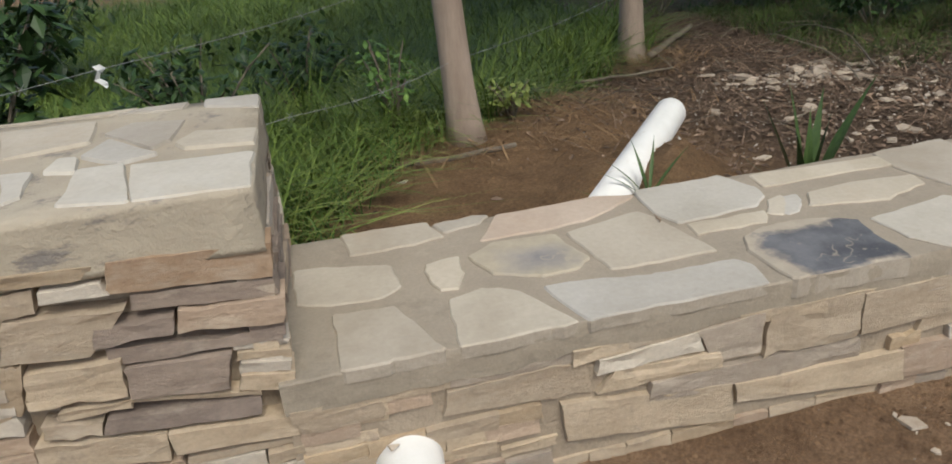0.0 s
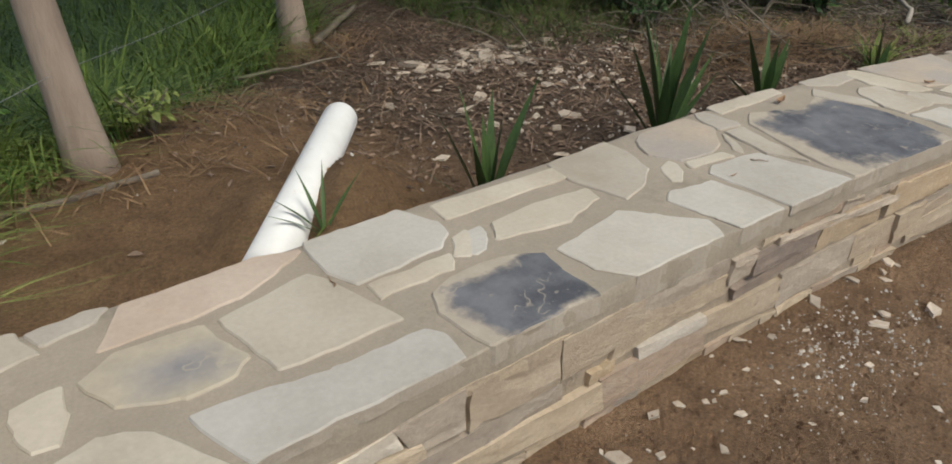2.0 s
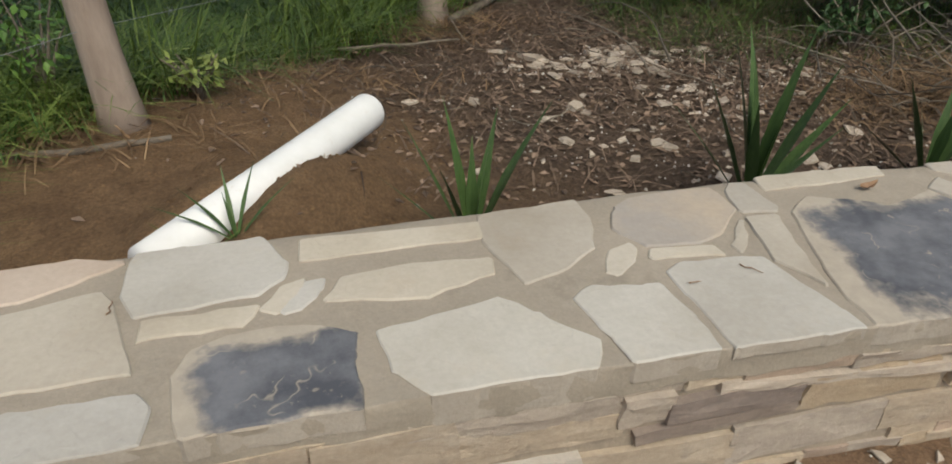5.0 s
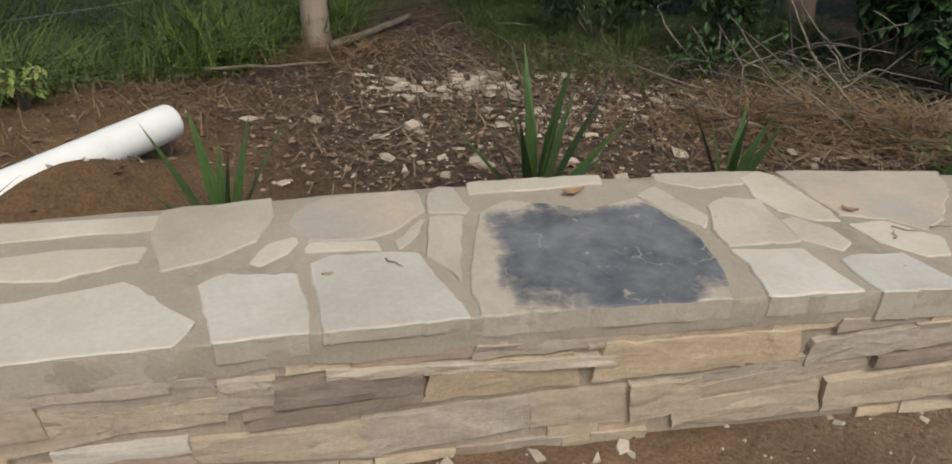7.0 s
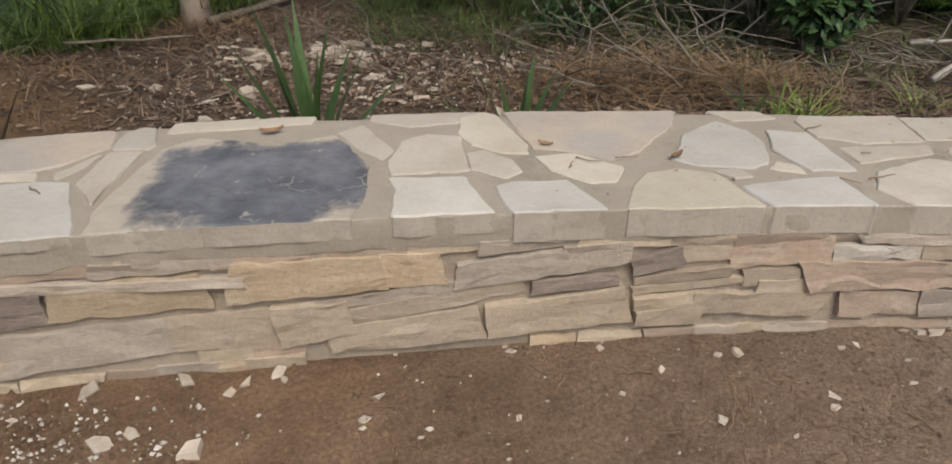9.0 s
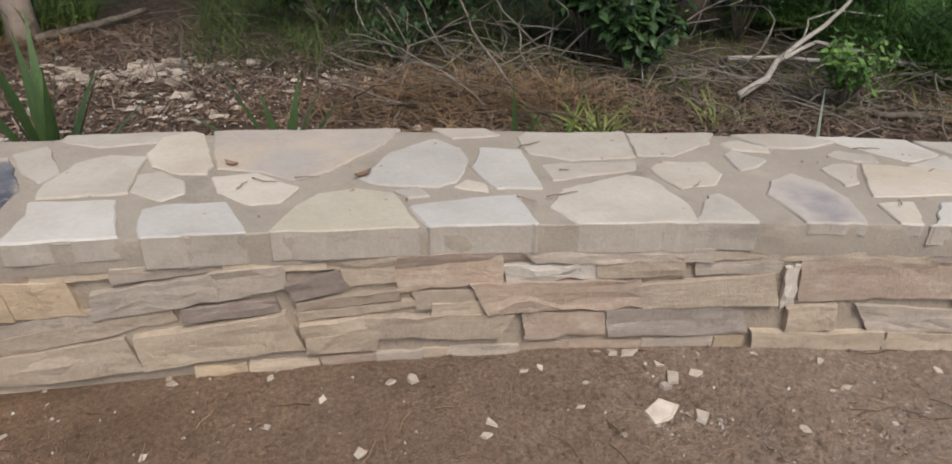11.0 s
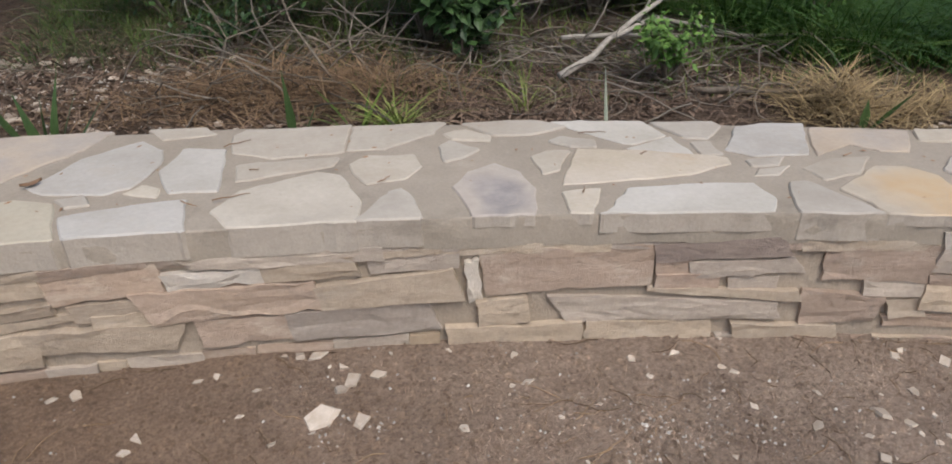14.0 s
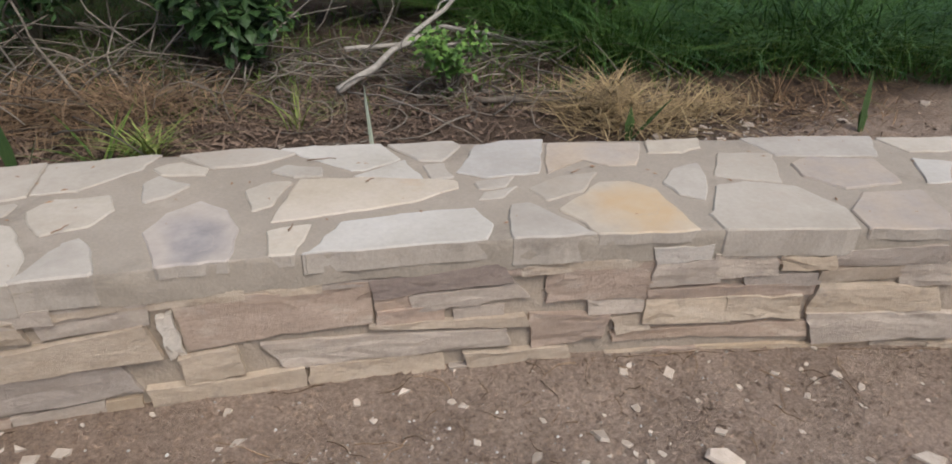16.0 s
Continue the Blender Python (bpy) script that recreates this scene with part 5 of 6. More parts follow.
def strap_plant(at, specs, label, size=1.0):
    root = thing("strap_leaved_plant", label, "plant", (*at, rough_z(*at)), "strap-leaved plants behind the wall")
    for heading, length, width, lean, curl in specs:
        strap_leaf(root, radians(heading), length * size, width * size, lean, curl)


def fan(*tips):
    """Leaves by the reach of their tips in plan and their height, with their width."""
    out = []
    for k, (dx, dy, h, width) in enumerate(tips):
        curl = 0.03 + 0.05 * (k % 3)
        out.append((math.degrees(math.atan2(dy, dx)), h / 1.12 / (1 - 0.3 * curl), width, math.hypot(dx, dy) / h - curl, curl))
    return out


strap_plant((2.0, 2.53), fan((-0.23, 0.05, 0.53, 0.034), (-0.08, 0.10, 0.57, 0.032), (0.27, 0.03, 0.56, 0.034), (0.05, -0.02, 0.45, 0.030), (0.01, 0.06, 0.44, 0.028), (0.15, 0.0, 0.36, 0.026), (0.12, 0.14, 0.50, 0.030), (-0.13, -0.06, 0.40, 0.028), (-0.30, 0.10, 0.30, 0.010)), "young dark green strap-leaved plant in sandy soil")
strap_plant((3.21, 2.64), fan((-0.25, 0.02, 0.54, 0.034), (-0.17, 0.06, 0.69, 0.034), (0.12, 0.03, 0.66, 0.036), (0.24, 0.0, 0.55, 0.034), (0.36, 0.05, 0.39, 0.030), (-0.05, 0.10, 0.60, 0.034), (0.05, -0.04, 0.50, 0.034), (-0.32, 0.10, 0.42, 0.026), (0.17, 0.15, 0.46, 0.030), (-0.10, -0.06, 0.46, 0.032), (0.28, -0.05, 0.34, 0.022), (-0.02, 0.18, 0.64, 0.030)), "dark green strap-leaved plant among stone chips", 1.13)
strap_plant((4.10, 2.64), fan((-0.22, 0.03, 0.48, 0.034), (0.03, 0.0, 0.39, 0.034), (0.15, 0.02, 0.38, 0.034), (0.23, 0.05, 0.33, 0.030), (-0.36, 0.06, 0.31, 0.026), (0.08, 0.10, 0.42, 0.028), (-0.08, 0.08, 0.36, 0.030)), "dark green strap-leaved plant beside rubble", 1.1)
strap_plant((5.08, 2.50), fan((-0.02, 0.02, 0.44, 0.036), (0.11, 0.0, 0.30, 0.034)), "two dark upright strap leaves before dead bracken")
strap_plant((1.22, 2.42), ((150, 0.16, 0.010, 0.7, 0.3), (100, 0.2, 0.010, 0.4, 0.2), (60, 0.2, 0.010, 0.5, 0.2), (20, 0.17, 0.010, 0.8, 0.3), (120, 0.15, 0.009, 0.2, 0.1), (180, 0.16, 0.010, 1.0, 0.3)), "small thin-leaved seedling against the white pipe")
strap_plant((7.64, 1.97), ((95, 0.17, 0.042, 0.06, 0.0), (-30, 0.22, 0.030, 0.75, 0.0)), "two stubby dark leaves beside straw")
strap_plant((8.80, 1.55), ((90, 0.30, 0.036, 0.08, 0.0), (60, 0.16, 0.03, 0.2, 0.0)), "single upright dark green leaf")


def tuft(at, n, height, width, material, seed, label, lean=(0.15, 0.9)):
    g = np.random.default_rng(seed)
    roots = g.normal(0, 0.025, (n, 3)) * (1, 1, 0)
    v, f = blades(roots, g.uniform(0.5, 1.0, n) * height, g.uniform(0.7, 1.3, n) * width, g.uniform(*lean, n), g.uniform(0.1, 1.0, n), g.uniform(0, 6.28, n))
    ob = new("grass_tuft", mesh_of("grass_tuft", v, f, material))
    ob.location = (*at, rough_z(*at) - 0.01)
    tagged(ob, label, "grass")


tuft((5.58, 2.70), 48, 0.30, 0.011, YELLOW_GRASS, 71, "bright yellow-green grass tuft behind the wall")
tuft((5.40, 2.66), 30, 0.28, 0.013, GRASS, 72, "arching green grass tuft behind the wall", (0.5, 1.3))
tuft((6.25, 2.75), 22, 0.26, 0.008, YELLOW_GRASS, 73, "thin pale grass tuft")
tuft((1.12, 2.36), 10, 0.14, 0.007, GRASS, 74, "few thin grass blades beside the pipe")
tuft((8.75, 2.05), 16, 0.3, 0.006, STRAW, 75, "dry thin grass stems", (0.0, 0.4))


def spike():
    verts, faces = [], []
    for i in range(7):
        u = i / 6
        w = 0.024 * (1 - u) ** 0.6 + 0.001
        c = Vector((-0.03 * u, 0.02 * u, 0.40 * u - 0.02))
        verts += [c + Vector((-w / 2, 0, 0)), c + Vector((0, -0.006, 0)), c + Vector((w / 2, 0, 0)), c + Vector((0, 0.004, 0))]
    for i in range(6):
        for k in range(4):
            a, b = i * 4 + k, i * 4 + (k + 1) % 4
            faces.append((a, b, b + 4, a + 4))
    ob = new("leaf_spike", mesh_of("leaf_spike", verts, faces, GREY_BLADE))
    ob.location = (6.42, 2.19, rough_z(6.42, 2.19))
    tagged(ob, "single pale grey-green pointed leaf standing upright", "plant")


spike()


# ---- branches and brushwood ----
def branch(name, label, runs, material, origin):
    """A fallen branch: its main run and its forks as parts."""
    root = thing(name, label, "branch", origin)
    o = Vector(origin)
    for k, (points, r0, r1) in enumerate(runs):
        pts = []
        for a, b in zip(points, points[1:]):
            for j in range(4):
                q = Vector(a).lerp(Vector(b), j / 4)
                pts.append(q + 0.012 * Vector((noise.noise(q * 6), noise.noise(q * 6 + Vector((5, 0, 0))), noise.noise(q * 6 + Vector((0, 5, 0))))) - o)
        pts.append(Vector(points[-1]) - o)
        rad = [r0 + (r1 - r0) * i / (len(pts) - 1) for i in range(len(pts))]
        v, f = tube(pts, rad, 8)
        part("stem" if k == 0 else "fork", mesh_of("branch", v, f, material, True), root)


branch("fallen_branch", "pale weathered forked branch lying over brushwood", (
    (((6.54, 3.0, 0.09), (6.76, 3.08, 0.14), (7.05, 3.38, 0.17), (7.38, 3.45, 0.33), (7.62, 3.5, 0.52)), 0.022, 0.011),
    (((7.02, 3.34, 0.17), (7.4, 3.5, 0.22), (7.92, 3.32, 0.10), (8.35, 3.2, 0.10), (8.8, 3.3, 0.16)), 0.015, 0.006),
    (((7.25, 3.46, 0.20), (7.5, 3.75, 0.30), (7.75, 3.8, 0.34), (8.1, 3.75, 0.30)), 0.008, 0.003),
    (((6.75, 3.45, 0.16), (7.1, 3.5, 0.14), (7.6, 3.42, 0.10)), 0.016, 0.010),
), PALE_WOOD, (6.54, 3.0, 0.0))
branch("fallen_log", "short grey log on dark soil beside straw", ((((7.2, 2.72, 0.03), (7.5, 2.56, 0.035), (7.85, 2.42, 0.04)), 0.018, 0.015),), DEAD_WOOD, (7.2, 2.72, 0.0))
branch("fallen_log", "thin log lying by a trunk", ((((2.55, 5.2, 0.05), (2.9, 5.55, 0.06), (3.2, 5.8, 0.1)), 0.03, 0.022),), DEAD_WOOD, (2.55, 5.2, 0.0))
branch("fallen_stick", "grey stick on the ground by the trunk's foot", ((((0.28, 3.30, 0.20), (0.6, 3.30, 0.205), (0.95, 3.34, 0.21)), 0.018, 0.014),), DEAD_WOOD, (0.28, 3.3, 0.2))
branch("fallen_stick", "long thin stick on sandy soil", ((((1.75, 4.65, 0.09), (2.1, 4.68, 0.08), (2.5, 4.75, 0.07)), 0.012, 0.007),), DEAD_WOOD, (1.75, 4.65, 0.08))
branch("bare_branch", "bare grey branch arching out of the shade", (
    (((4.2, 5.6, 0.55), (4.7, 5.3, 0.42), (5.2, 5.0, 0.45), (5.7, 4.8, 0.62), (5.9, 4.9, 0.9)), 0.008, 0.004),
    (((5.2, 5.0, 0.45), (5.0, 4.7, 0.3), (4.7, 4.6, 0.25)), 0.005, 0.002),
    (((5.6, 4.85, 0.58), (6.0, 4.6, 0.45), (6.5, 4.4, 0.5), (6.9, 4.1, 0.3)), 0.006, 0.002),
    (((5.7, 4.8, 0.62), (5.62, 4.5, 0.3), (5.6, 4.3, 0.02)), 0.006, 0.006),
), DEAD_WOOD, (5.6, 4.3, 0.0))
branch("bare_branch", "thin bare crooked stem leaning over dead bracken", (
    (((5.42, 3.25, 0.0), (5.32, 3.45, 0.14), (5.2, 3.7, 0.34), (5.12, 3.9, 0.62)), 0.010, 0.005),
    (((5.3, 3.5, 0.18), (5.6, 3.6, 0.26), (6.0, 3.5, 0.18)), 0.005, 0.002),
), DEAD_WOOD, (5.45, 3.35, 0.0))
branch("bare_branch", "thin crooked stem arching in brushwood", (
    (((4.75, 3.6, 0.0), (4.85, 3.8, 0.24), (5.15, 3.9, 0.30), (5.6, 3.85, 0.16)), 0.006, 0.002),
    (((4.85, 3.8, 0.24), (4.75, 4.0, 0.45)), 0.004, 0.002),
), DEAD_WOOD, (4.75, 3.6, 0.0))
branch("bare_branch", "pale thin forked twig standing in brushwood", (
    (((5.98, 2.95, 0.0), (5.96, 3.0, 0.16), (5.78, 3.05, 0.24)), 0.005, 0.002),
    (((5.96, 3.0, 0.16), (6.08, 3.1, 0.26)), 0.004, 0.002),
), DEAD_WOOD, (5.98, 2.95, 0.0))


def brushwood(label, centre, spread, n, lengths, seed, material, lift=0.35):
    """Tangled thin dead twigs."""
    r = random.Random(seed)
    c = Vector((*centre, rough_z(*centre)))
    pieces = []
    for _ in range(n):
        x, y = r.gauss(centre[0], spread[0]), r.gauss(centre[1], spread[1])
        if y < rear(x) + 0.25:
            continue
        p = Vector((x, y, rough_z(x, y) + r.uniform(0, 0.12)))
        a, climb, bend = r.uniform(0, 6.28), r.uniform(0.0, lift), r.uniform(-0.4, 0.4)
        length = r.uniform(*lengths)
        pts, rad, k = [], [], 10
        for i in range(k):
            pts.append(p - c)
            rad.append((0.0045 - 0.0030 * i / k) * r.uniform(0.8, 1.2) * (length + 0.4))
            a += bend + r.uniform(-0.25, 0.25)
            climb += r.uniform(-0.30, 0.10)
            p = p + Vector((math.cos(a), math.sin(a), climb)) * length / k
            p.z = max(p.z, rough_z(p.x, p.y) + 0.006)
            if p.y < rear(p.x) + 0.05:
                p.y = float(rear(p.x)) + 0.05
        pieces.append(tube(pts, rad, 4))
    v, f = joined(pieces)
    ob = new("brushwood", mesh_of("brushwood", v, f, material, True))
    ob.location = c
    tagged(ob, label, "brushwood", kind="stuff")


brushwood("tangle of thin dead grey twigs under bushes", (6.6, 3.6), (0.8, 0.4), 130, (0.3, 0.9), 81, DEAD_WOOD)
brushwood("tangle of thin bare twigs over dead bracken", (5.3, 3.75), (0.65, 0.35), 100, (0.3, 0.9), 82, DEAD_WOOD, 0.6)
brushwood("thin pale bare twigs arching over bracken", (5.5, 3.7), (0.7, 0.35), 70, (0.4, 1.2), 86, GREY_TWIG, 1.1)
brushwood("thin pale twigs beneath the fallen branch", (7.45, 3.2), (0.45, 0.35), 150, (0.3, 1.0), 83, GREY_TWIG, 0.5)
brushwood("scattered thin twigs on the forest floor", (3.6, 5.0), (1.0, 0.6), 90, (0.15, 0.6), 84, DEAD_WOOD, 0.08)
brushwood("scattered small twigs on sandy soil", (2.0, 4.3), (0.6, 0.4), 40, (0.1, 0.35), 85, DEAD_WOOD, 0.05)


# ---- wires ----
def wire(points, label):
    pts, pieces = [], []
    for a, b in zip(points, points[1:]):
        for j in range(12):
            q = Vector(a).lerp(Vector(b), j / 12)
            pts.append(q - Vector((0, 0, 0.03 * math.sin(math.pi * j / 12))))
    pts.append(Vector(points[-1]))
    o = pts[0].copy()
    pieces.append(tube([p - o for p in pts], [0.0014] * len(pts), 5))
    for p in pts[2:-1:2]:
        for k in (-1, 1):
            pieces.append(tube([p - o - Vector((0.012 * k, 0, 0.016)), p - o + Vector((0.012 * k, 0.004, 0.016))], [0.0014, 0.0008], 4))
    v, f = joined(pieces)
    ob = new("barbed_wire", mesh_of("barbed_wire", v, f, WIRE))
    ob.location = o
    tagged(ob, label, "wire")


wire(((-1.70, 1.75, 1.02), (-0.596, 2.5, 0.975), (0.66, 3.50, 1.06)), "strand of barbed fence wire tied to a trunk")
wire(((-1.40, 2.0, 0.74), (-0.066, 2.8, 0.66), (0.70, 3.50, 0.62), (2.40, 5.24, 0.56)), "lower strand of barbed wire strung between trunks")


def rag():
    v, f = [], []
    for i in range(6):
        u = i / 5
        w = 0.022 * (1 - 0.5 * u) + 0.006 * math.sin(i * 2.1)
        c = Vector((0.012 * math.sin(i * 1.7), 0.004 * i, -0.075 * u + 0.012))
        v += [c - Vector((w / 2, 0, 0)), c + Vector((w / 2, 0.005, 0.004)), c + Vector((w / 2, 0.008, 0.004)), c - Vector((w / 2, -0.003, 0))]
    for i in range(5):
        for k in range(4):
            a, b = i * 4 + k, i * 4 + (k + 1) % 4
            f.append((a, b, b + 4, a + 4))
    ob = new("plastic_strip", mesh_of("plastic_strip", v, f, RAG))
    ob.location = (-0.596, 2.493, 0.975)
    tagged(ob, "torn white plastic strip hanging from barbed wire", "strip")


rag()


# ---- stone chips and small things ----
def chip_mesh(seed, thick):
    r = random.Random(seed)
    n = r.choice((3, 4, 4, 5))
    ring = [(math.cos(6.283 * k / n + r.uniform(-0.3, 0.3)) * r.uniform(0.6, 1.0) * 0.5, math.sin(6.283 * k / n + r.uniform(-0.3, 0.3)) * r.uniform(0.3, 0.75) * 0.5) for k in range(n)]
    v = [(x, y, -thick / 2) for x, y in ring] + [(x * r.uniform(0.75, 1), y * r.uniform(0.75, 1), thick / 2 + r.uniform(-0.2, 0.2) * thick) for x, y in ring]
    f = [tuple(range(n))[::-1], tuple(range(n, 2 * n))] + [(k, (k + 1) % n, n + (k + 1) % n, n + k) for k in range(n)]
    return mesh_of("stone_chip", v, f, CHIP)


CHIP_MESHES = [chip_mesh(s, t) for s, t in zip(range(101, 113), (0.05, 0.07, 0.08, 0.14, 0.06, 0.05, 0.10, 0.2, 0.07, 0.08, 0.06, 0.14))]
rubble = {
    "behind": thing("stone_rubble", "pale broken stone chips strewn over dark soil behind the wall", "rubble", kind="stuff"),
    "ahead": thing("stone_rubble", "pale stone offcuts scattered on red-brown earth before the wall", "rubble", kind="stuff"),
}
chip_random = random.Random(77)


def chip(where, x, y, size, tilt=14):
    r = chip_random
    me = CHIP_MESHES[r.randrange(len(CHIP_MESHES))]
    m = pose(x, y, rough_z(x, y) + 0.07 * size, r.uniform(-tilt, tilt), r.uniform(-tilt, tilt), r.uniform(0, 360)) @ Matrix.Diagonal((size, size, size, 1))
    part("stone_chip", me, rubble[where], at=m)


def scatter(where, n, centre, spread, sizes):
    r = chip_random
    made = 0
    while made < n:
        x, y = r.gauss(centre[0], spread[0]), r.gauss(centre[1], spread[1])
        behind = y > rear(x) + 0.10
        if (where == "behind") != behind or (not behind and y > front(x) - 0.0):
            continue
        chip(where, x, y, sizes[0] + (sizes[1] - sizes[0]) * r.random() ** 2.2)
        made += 1


scatter("behind", 90, (3.30, 4.33), (0.34, 0.14), (0.06, 0.22))
scatter("behind", 55, (4.15, 3.85), (0.42, 0.22), (0.04, 0.15))
scatter("behind", 110, (3.5, 3.4), (0.6, 0.36), (0.03, 0.16))
scatter("behind", 25, (4.7, 3.2), (0.35, 0.2), (0.03, 0.12))
scatter("behind", 20, (2.6, 4.2), (0.5, 0.5), (0.02, 0.08))
scatter("behind", 34, (8.3, 1.85), (0.5, 0.14), (0.03, 0.12))
scatter("behind", 12, (5.9, 2.5), (0.5, 0.12), (0.03, 0.09))
for x, y, size in ((2.03, 3.9, 0.13), (2.2, 3.95, 0.1), (2.72, 2.85, 0.13), (2.75, 3.2, 0.09), (0.35, 3.1, 0.07)):
    chip("behind", x, y, size)

# large chips on the earth in front
for x, y, size in ((1.49, 1.53, 0.09), (1.492, 1.321, 0.10), (0.789, 1.48, 0.08), (0.719, 1.50, 0.05), (2.179, 1.43, 0.075), (1.696, 1.366, 0.08), (2.95, 1.33, 0.07), (2.717, 1.215, 0.07), (1.899, 1.219, 0.06)):
    chip("ahead", x, y, size)
for x, y, size in ((2.869, 1.127, 0.11), (2.649, 1.203, 0.10), (2.576, 1.40, 0.10), (3.072, 1.38, 0.08), (2.83, 1.395, 0.08), (2.985, 1.356, 0.06), (3.723, 1.34, 0.05), (3.978, 1.30, 0.05), (4.517, 0.985, 0.06), (4.179, 0.953, 0.06), (4.94, 1.17, 0.06)):
    chip("ahead", x, y, size)
for x, y, size in ((4.96, 0.912, 0.14), (4.355, 1.191, 0.06), (4.293, 1.195, 0.05), (4.989, 1.15, 0.08), (5.066, 1.031, 0.09), (5.029, 1.005, 0.06), (4.665, 1.148, 0.05), (5.06, 0.866, 0.08), (5.519, 0.877, 0.06), (4.9, 1.18, 0.04), (5.833, 0.877, 0.05)):
    chip("ahead", x, y, size)
for x, y, size in ((6.353, 0.483, 0.08), (6.575, 0.277, 0.13), (5.964, 0.861, 0.06), (6.505, 0.53, 0.05), (6.68, 0.594, 0.09), (5.048, 1.09, 0.05), (5.138, 1.03, 0.06), (6.563, 0.653, 0.06), (6.634, 0.345, 0.07), (7.05, 0.042, 0.12), (7.105, 0.362, 0.06)):
    chip("ahead", x, y, size)
scatter("ahead", 70, (1.9, 1.2), (0.6, 0.2), (0.012, 0.055))
scatter("ahead", 26, (3.4, 1.1), (0.7, 0.22), (0.012, 0.045))
scatter("ahead", 60, (5.3, 0.75), (0.7, 0.25), (0.012, 0.05))
scatter("ahead", 90, (6.7, 0.40), (0.5, 0.25), (0.012, 0.06))


def crumbs(name, label, category, spots, material, seed):
    """Grit or clods: many tiny uneven lumps in one sheet."""
    r = random.Random(seed)
    v, f = [], []
    for n, (cx, cy), (sx, sy), (small, large) in spots:
        for _ in range(n):
            x, y = r.gauss(cx, sx), r.gauss(cy, sy)
            if front(x) - 0.0 < y < rear(x) + 0.02:
                continue
            s = small + (large - small) * r.random() ** 3
            z, o = rough_z(x, y), len(v)
            a0 = r.uniform(0, 6.28)
            for k in range(4):
                a = a0 + k * 1.571 + r.uniform(-0.4, 0.4)
                v.append((x + s * math.cos(a) * r.uniform(0.5, 1), y + s * math.sin(a) * r.uniform(0.5, 1), z - 0.2 * s))
            v.append((x + s * r.uniform(-0.3, 0.3), y + s * r.uniform(-0.3, 0.3), z + s * r.uniform(0.4, 0.9)))
            f += [(o + k, o + (k + 1) % 4, o + 4) for k in range(4)]
    ob = new(name, mesh_of(name, v, f, material))
    tagged(ob, label, category, kind="stuff")


crumbs("grit_patch", "patches of white stone grit spilled on the earth", "grit", (
    (520, (2.45, 1.20), (0.20, 0.11), (0.003, 0.016)), (160, (2.15, 1.05), (0.25, 0.12), (0.003, 0.010)),
    (320, (5.84, 0.58), (0.12, 0.09), (0.002, 0.010)), (200, (5.6, 0.7), (0.25, 0.1), (0.002, 0.008)), (120, (5.06, 0.86), (0.06, 0.03), (0.002, 0.008)),
    (900, (3.5, 0.9), (2.0, 0.40), (0.002, 0.009)), (900, (6.0, 0.5), (0.9, 0.32), (0.002, 0.010)), (1100, (3.6, 3.6), (0.8, 0.5), (0.004, 0.020)), (260, (3.3, 4.3), (0.35, 0.15), (0.006, 0.028)), (260, (4.15, 3.85), (0.4, 0.2), (0.006, 0.024)), (300, (8.3, 1.85), (0.5, 0.14), (0.003, 0.018)), (160, (6.6, 0.4), (0.4, 0.2), (0.002, 0.009))), GRIT, 91)
crumbs("soil_clods", "loose crumbs and clods of red-brown earth", "soil", (
    (34000, (3.2, 0.75), (2.6, 0.5), (0.003, 0.017)), (15000, (5.8, 0.4), (1.2, 0.45), (0.003, 0.017)), (1500, (1.2, 1.45), (0.6, 0.12), (0.003, 0.018)),
    (2600, (1.3, 3.1), (0.9, 0.5), (0.003, 0.016)), (1600, (2.2, 3.6), (0.8, 0.7), (0.003, 0.016)), (2500, (4.2, 3.4), (1.6, 0.7), (0.003, 0.014))), LOOSE_SOIL, 92)


def dry_leaf(x, y, size, heading):
    v, f = [], []
    for i in range(5):
        u = i / 4
        w = math.sin(math.pi * min(0.97, u + 0.03)) * 0.28
        z = 0.10 + 0.14 * (u - 0.5) ** 2 * 4
        v += [(u - 0.5, -w * 0.7, z), (u - 0.5, 0, z - 0.06), (u - 0.5, w * 0.7, z + 0.04), (u - 0.5, 0, z - 0.09)]
    for i in range(4):
        a = i * 4
        f += [(a, a + 1, a + 5, a + 4), (a + 1, a + 2, a + 6, a + 5), (a + 4, a + 7, a + 3, a), (a + 6, a + 2, a + 3, a + 7)]
    ob = new("dry_leaf", mesh_of("dry_leaf", v, f, DRY_LEAF))
    ob.matrix_basis = pose(x, y, float(top_z(x)) + 0.004, 0, 0, heading) @ Matrix.Diagonal((size, size, size, 1))
    tagged(ob, "curled brown dry leaf lying on the coping", "leaf", "litter on the coping")


dry_leaf(3.10, 1.985, 0.075, 10)
dry_leaf(4.30, 1.61, 0.06, 30)
dry_leaf(3.93, 1.76, 0.05, -40)


def litter_twig(x, y, length, heading, seed):
    r = random.Random(seed)
    pts = [Vector((length * (i / 4 - 0.5), 0.08 * length * r.uniform(-1, 1), 0.003 + 0.003 * r.random())) for i in range(5)]
    v, f = tube(pts, [0.0022, 0.002, 0.0018, 0.0014, 0.001], 5)
    ob = new("twig", mesh_of("twig", v, f, DRY_LEAF, True))
    ob.matrix_basis = pose(x, y, float(top_z(x)) + 0.004, 0, 0, heading)
    tagged(ob, "tiny dark twig lying on the coping", "twig", "litter on the coping")


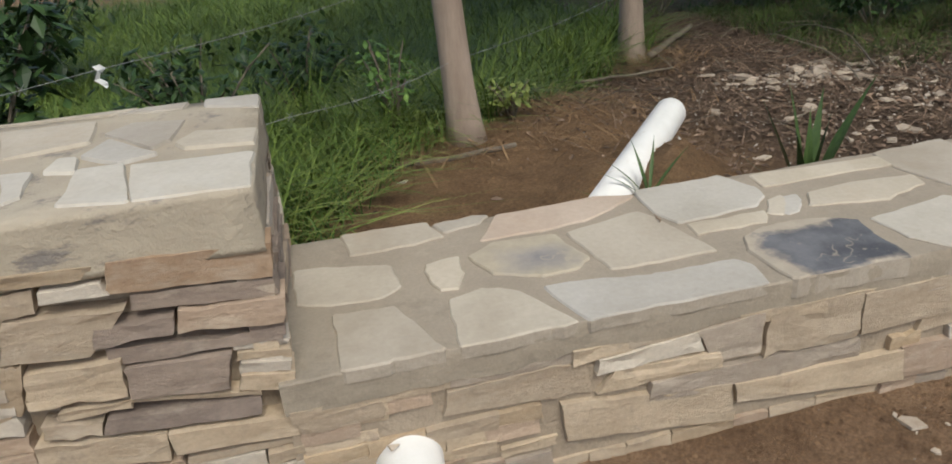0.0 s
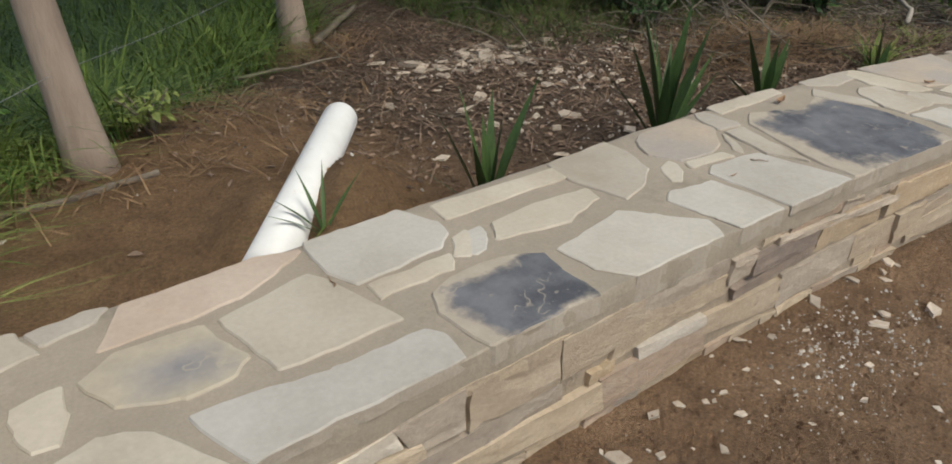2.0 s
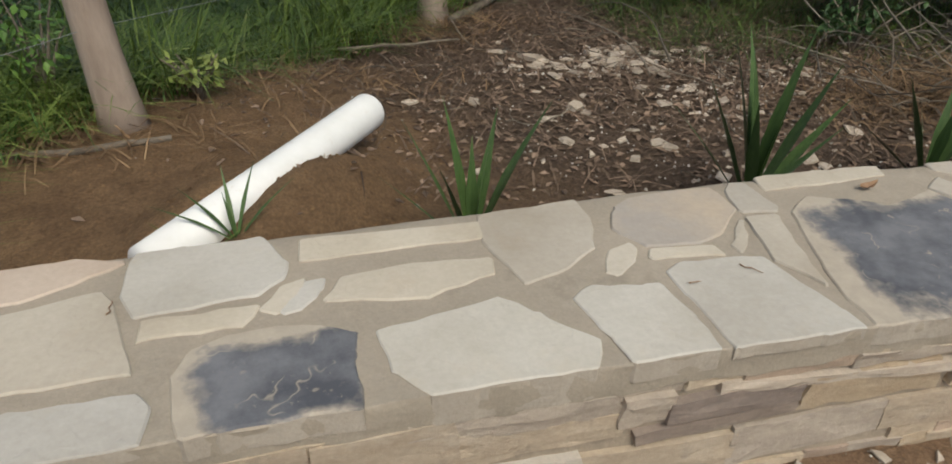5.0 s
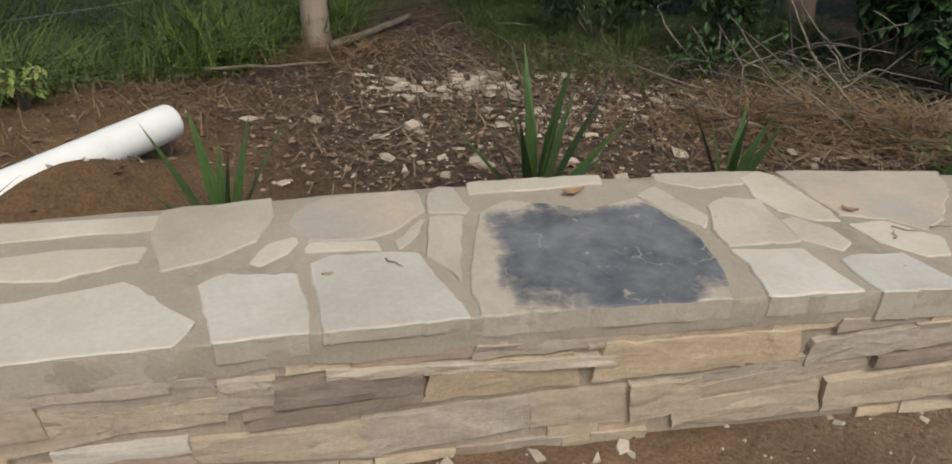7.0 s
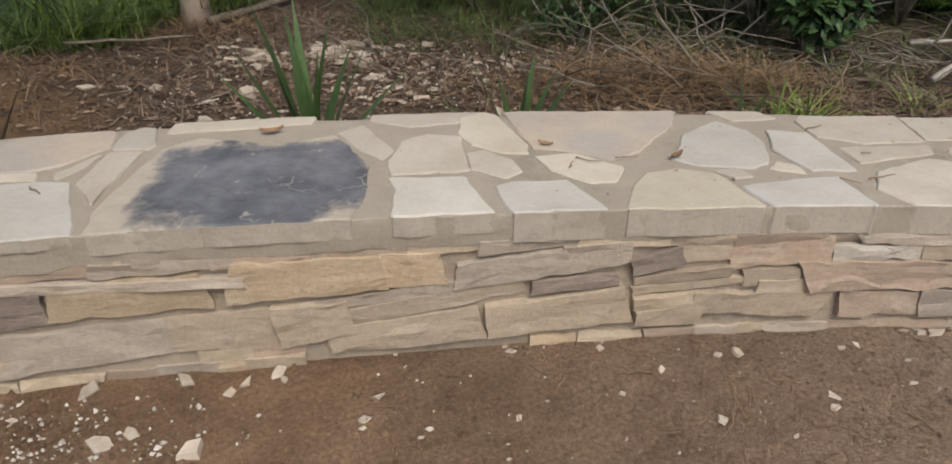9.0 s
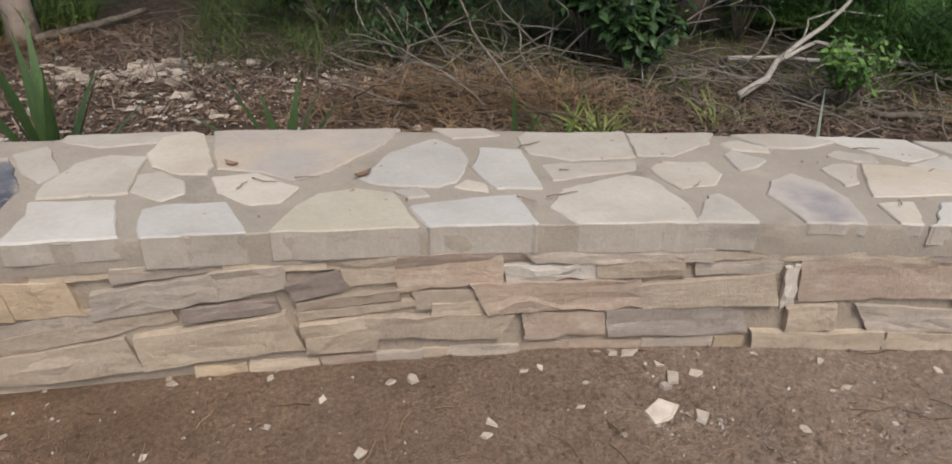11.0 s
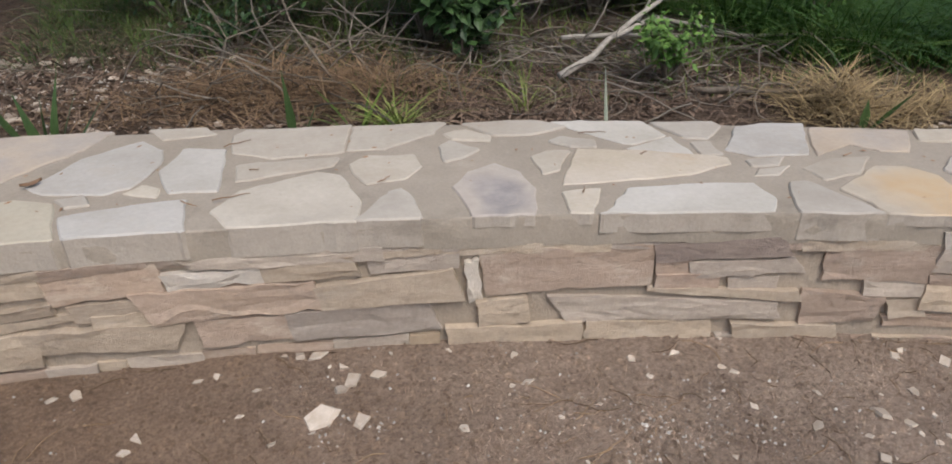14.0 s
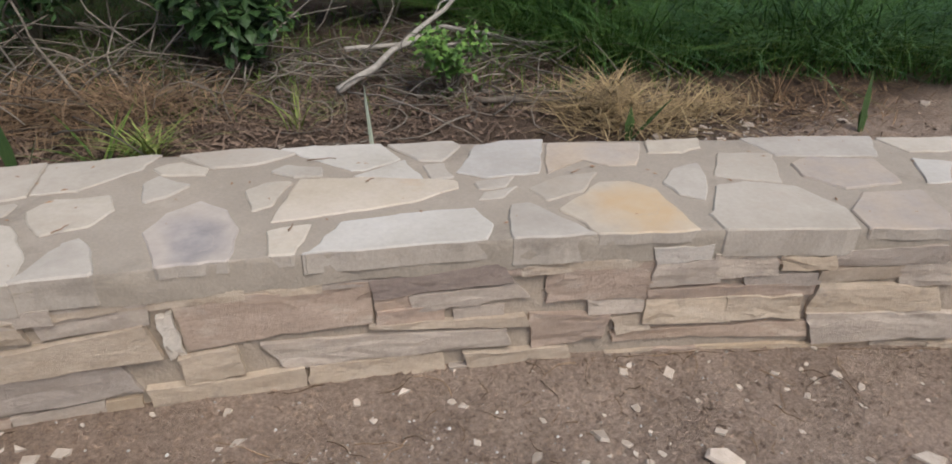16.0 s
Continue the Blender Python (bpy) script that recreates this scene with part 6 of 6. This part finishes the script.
for k, (x, y, length, heading) in enumerate(((2.50, 1.68, 0.06, -50), (2.33, 1.66, 0.03, 0), (4.02, 1.62, 0.08, -30), (4.14, 1.62, 0.07, -10), (4.86, 1.75, 0.09, 20), (4.90, 1.53, 0.03, -20), (4.72, 1.36, 0.06, -50), (4.83, 1.37, 0.10, 10), (5.25, 1.35, 0.05, 30), (5.98, 1.50, 0.09, -20), (6.06, 1.30, 0.03, 20), (3.96, 1.60, 0.05, 60), (0.98, 1.87, 0.05, 80), (5.77, 1.12, 0.04, 60), (6.66, 1.10, 0.04, 10))):
    litter_twig(x, y, length, heading, 300 + k)


def fibres(label, centre, spread, n, seed):
    """Thin dry roots and stalks lying on the earth before the wall."""
    r = random.Random(seed)
    pieces = []
    for _ in range(n):
        x, y, a = r.gauss(centre[0], spread[0]), r.gauss(centre[1], spread[1]), r.uniform(0, 6.28)
        length, pts = 0.03 + 0.20 * r.random() ** 2, []
        for i in range(6):
            if y > front(x) - 0.02:
                y = float(front(x)) - 0.02
            pts.append(Vector((x, y, rough_z(x, y) + 0.004 + 0.004 * r.random())))
            a += r.uniform(-0.6, 0.6)
            x, y = x + math.cos(a) * length / 6, y + math.sin(a) * length / 6
        pieces.append(tube(pts, [0.0015, 0.0014, 0.0013, 0.0011, 0.0009, 0.0006], 4))
    v, f = joined(pieces)
    tagged(new("dry_roots", mesh_of("dry_roots", v, f, BRACKEN)), label, "roots", kind="stuff")


fibres("thin dry roots and stalks lying on bare earth", (6.2, 0.55), (0.8, 0.25), 150, 95)
fibres("few thin dry stalks on bare earth", (4.0, 0.95), (0.8, 0.2), 60, 96)
part("stone_chip", CHIP_MESHES[3], rubble["ahead"], at=pose(0.085, 1.40, 0.245, 60, 10, 30) @ Matrix.Diagonal((0.05, 0.05, 0.05, 1)))


def coping_debris():
    """Specks of bark and seed husks on the coping."""
    r = random.Random(97)
    v, f = [], []
    for _ in range(90):
        x = r.uniform(3.3, 7.8)
        y = float(front(x)) + r.uniform(0.1, 0.95) * float(rear(x) - front(x))
        z, s, a, o = float(top_z(x)) + 0.001, r.uniform(0.002, 0.008), r.uniform(0, 6.28), len(v)
        for k in range(4):
            q = s * (1.6 if k % 2 else 0.6)
            v.append((x + q * math.cos(a + k * 1.571), y + q * math.sin(a + k * 1.571), z))
        v.append((x, y, z + 0.5 * s))
        f += [(o + k, o + (k + 1) % 4, o + 4) for k in range(4)]
    tagged(new("bark_specks", mesh_of("bark_specks", v, f, DRY_LEAF)), "dark specks of bark and husks on the coping", "debris", kind="stuff")


coping_debris()
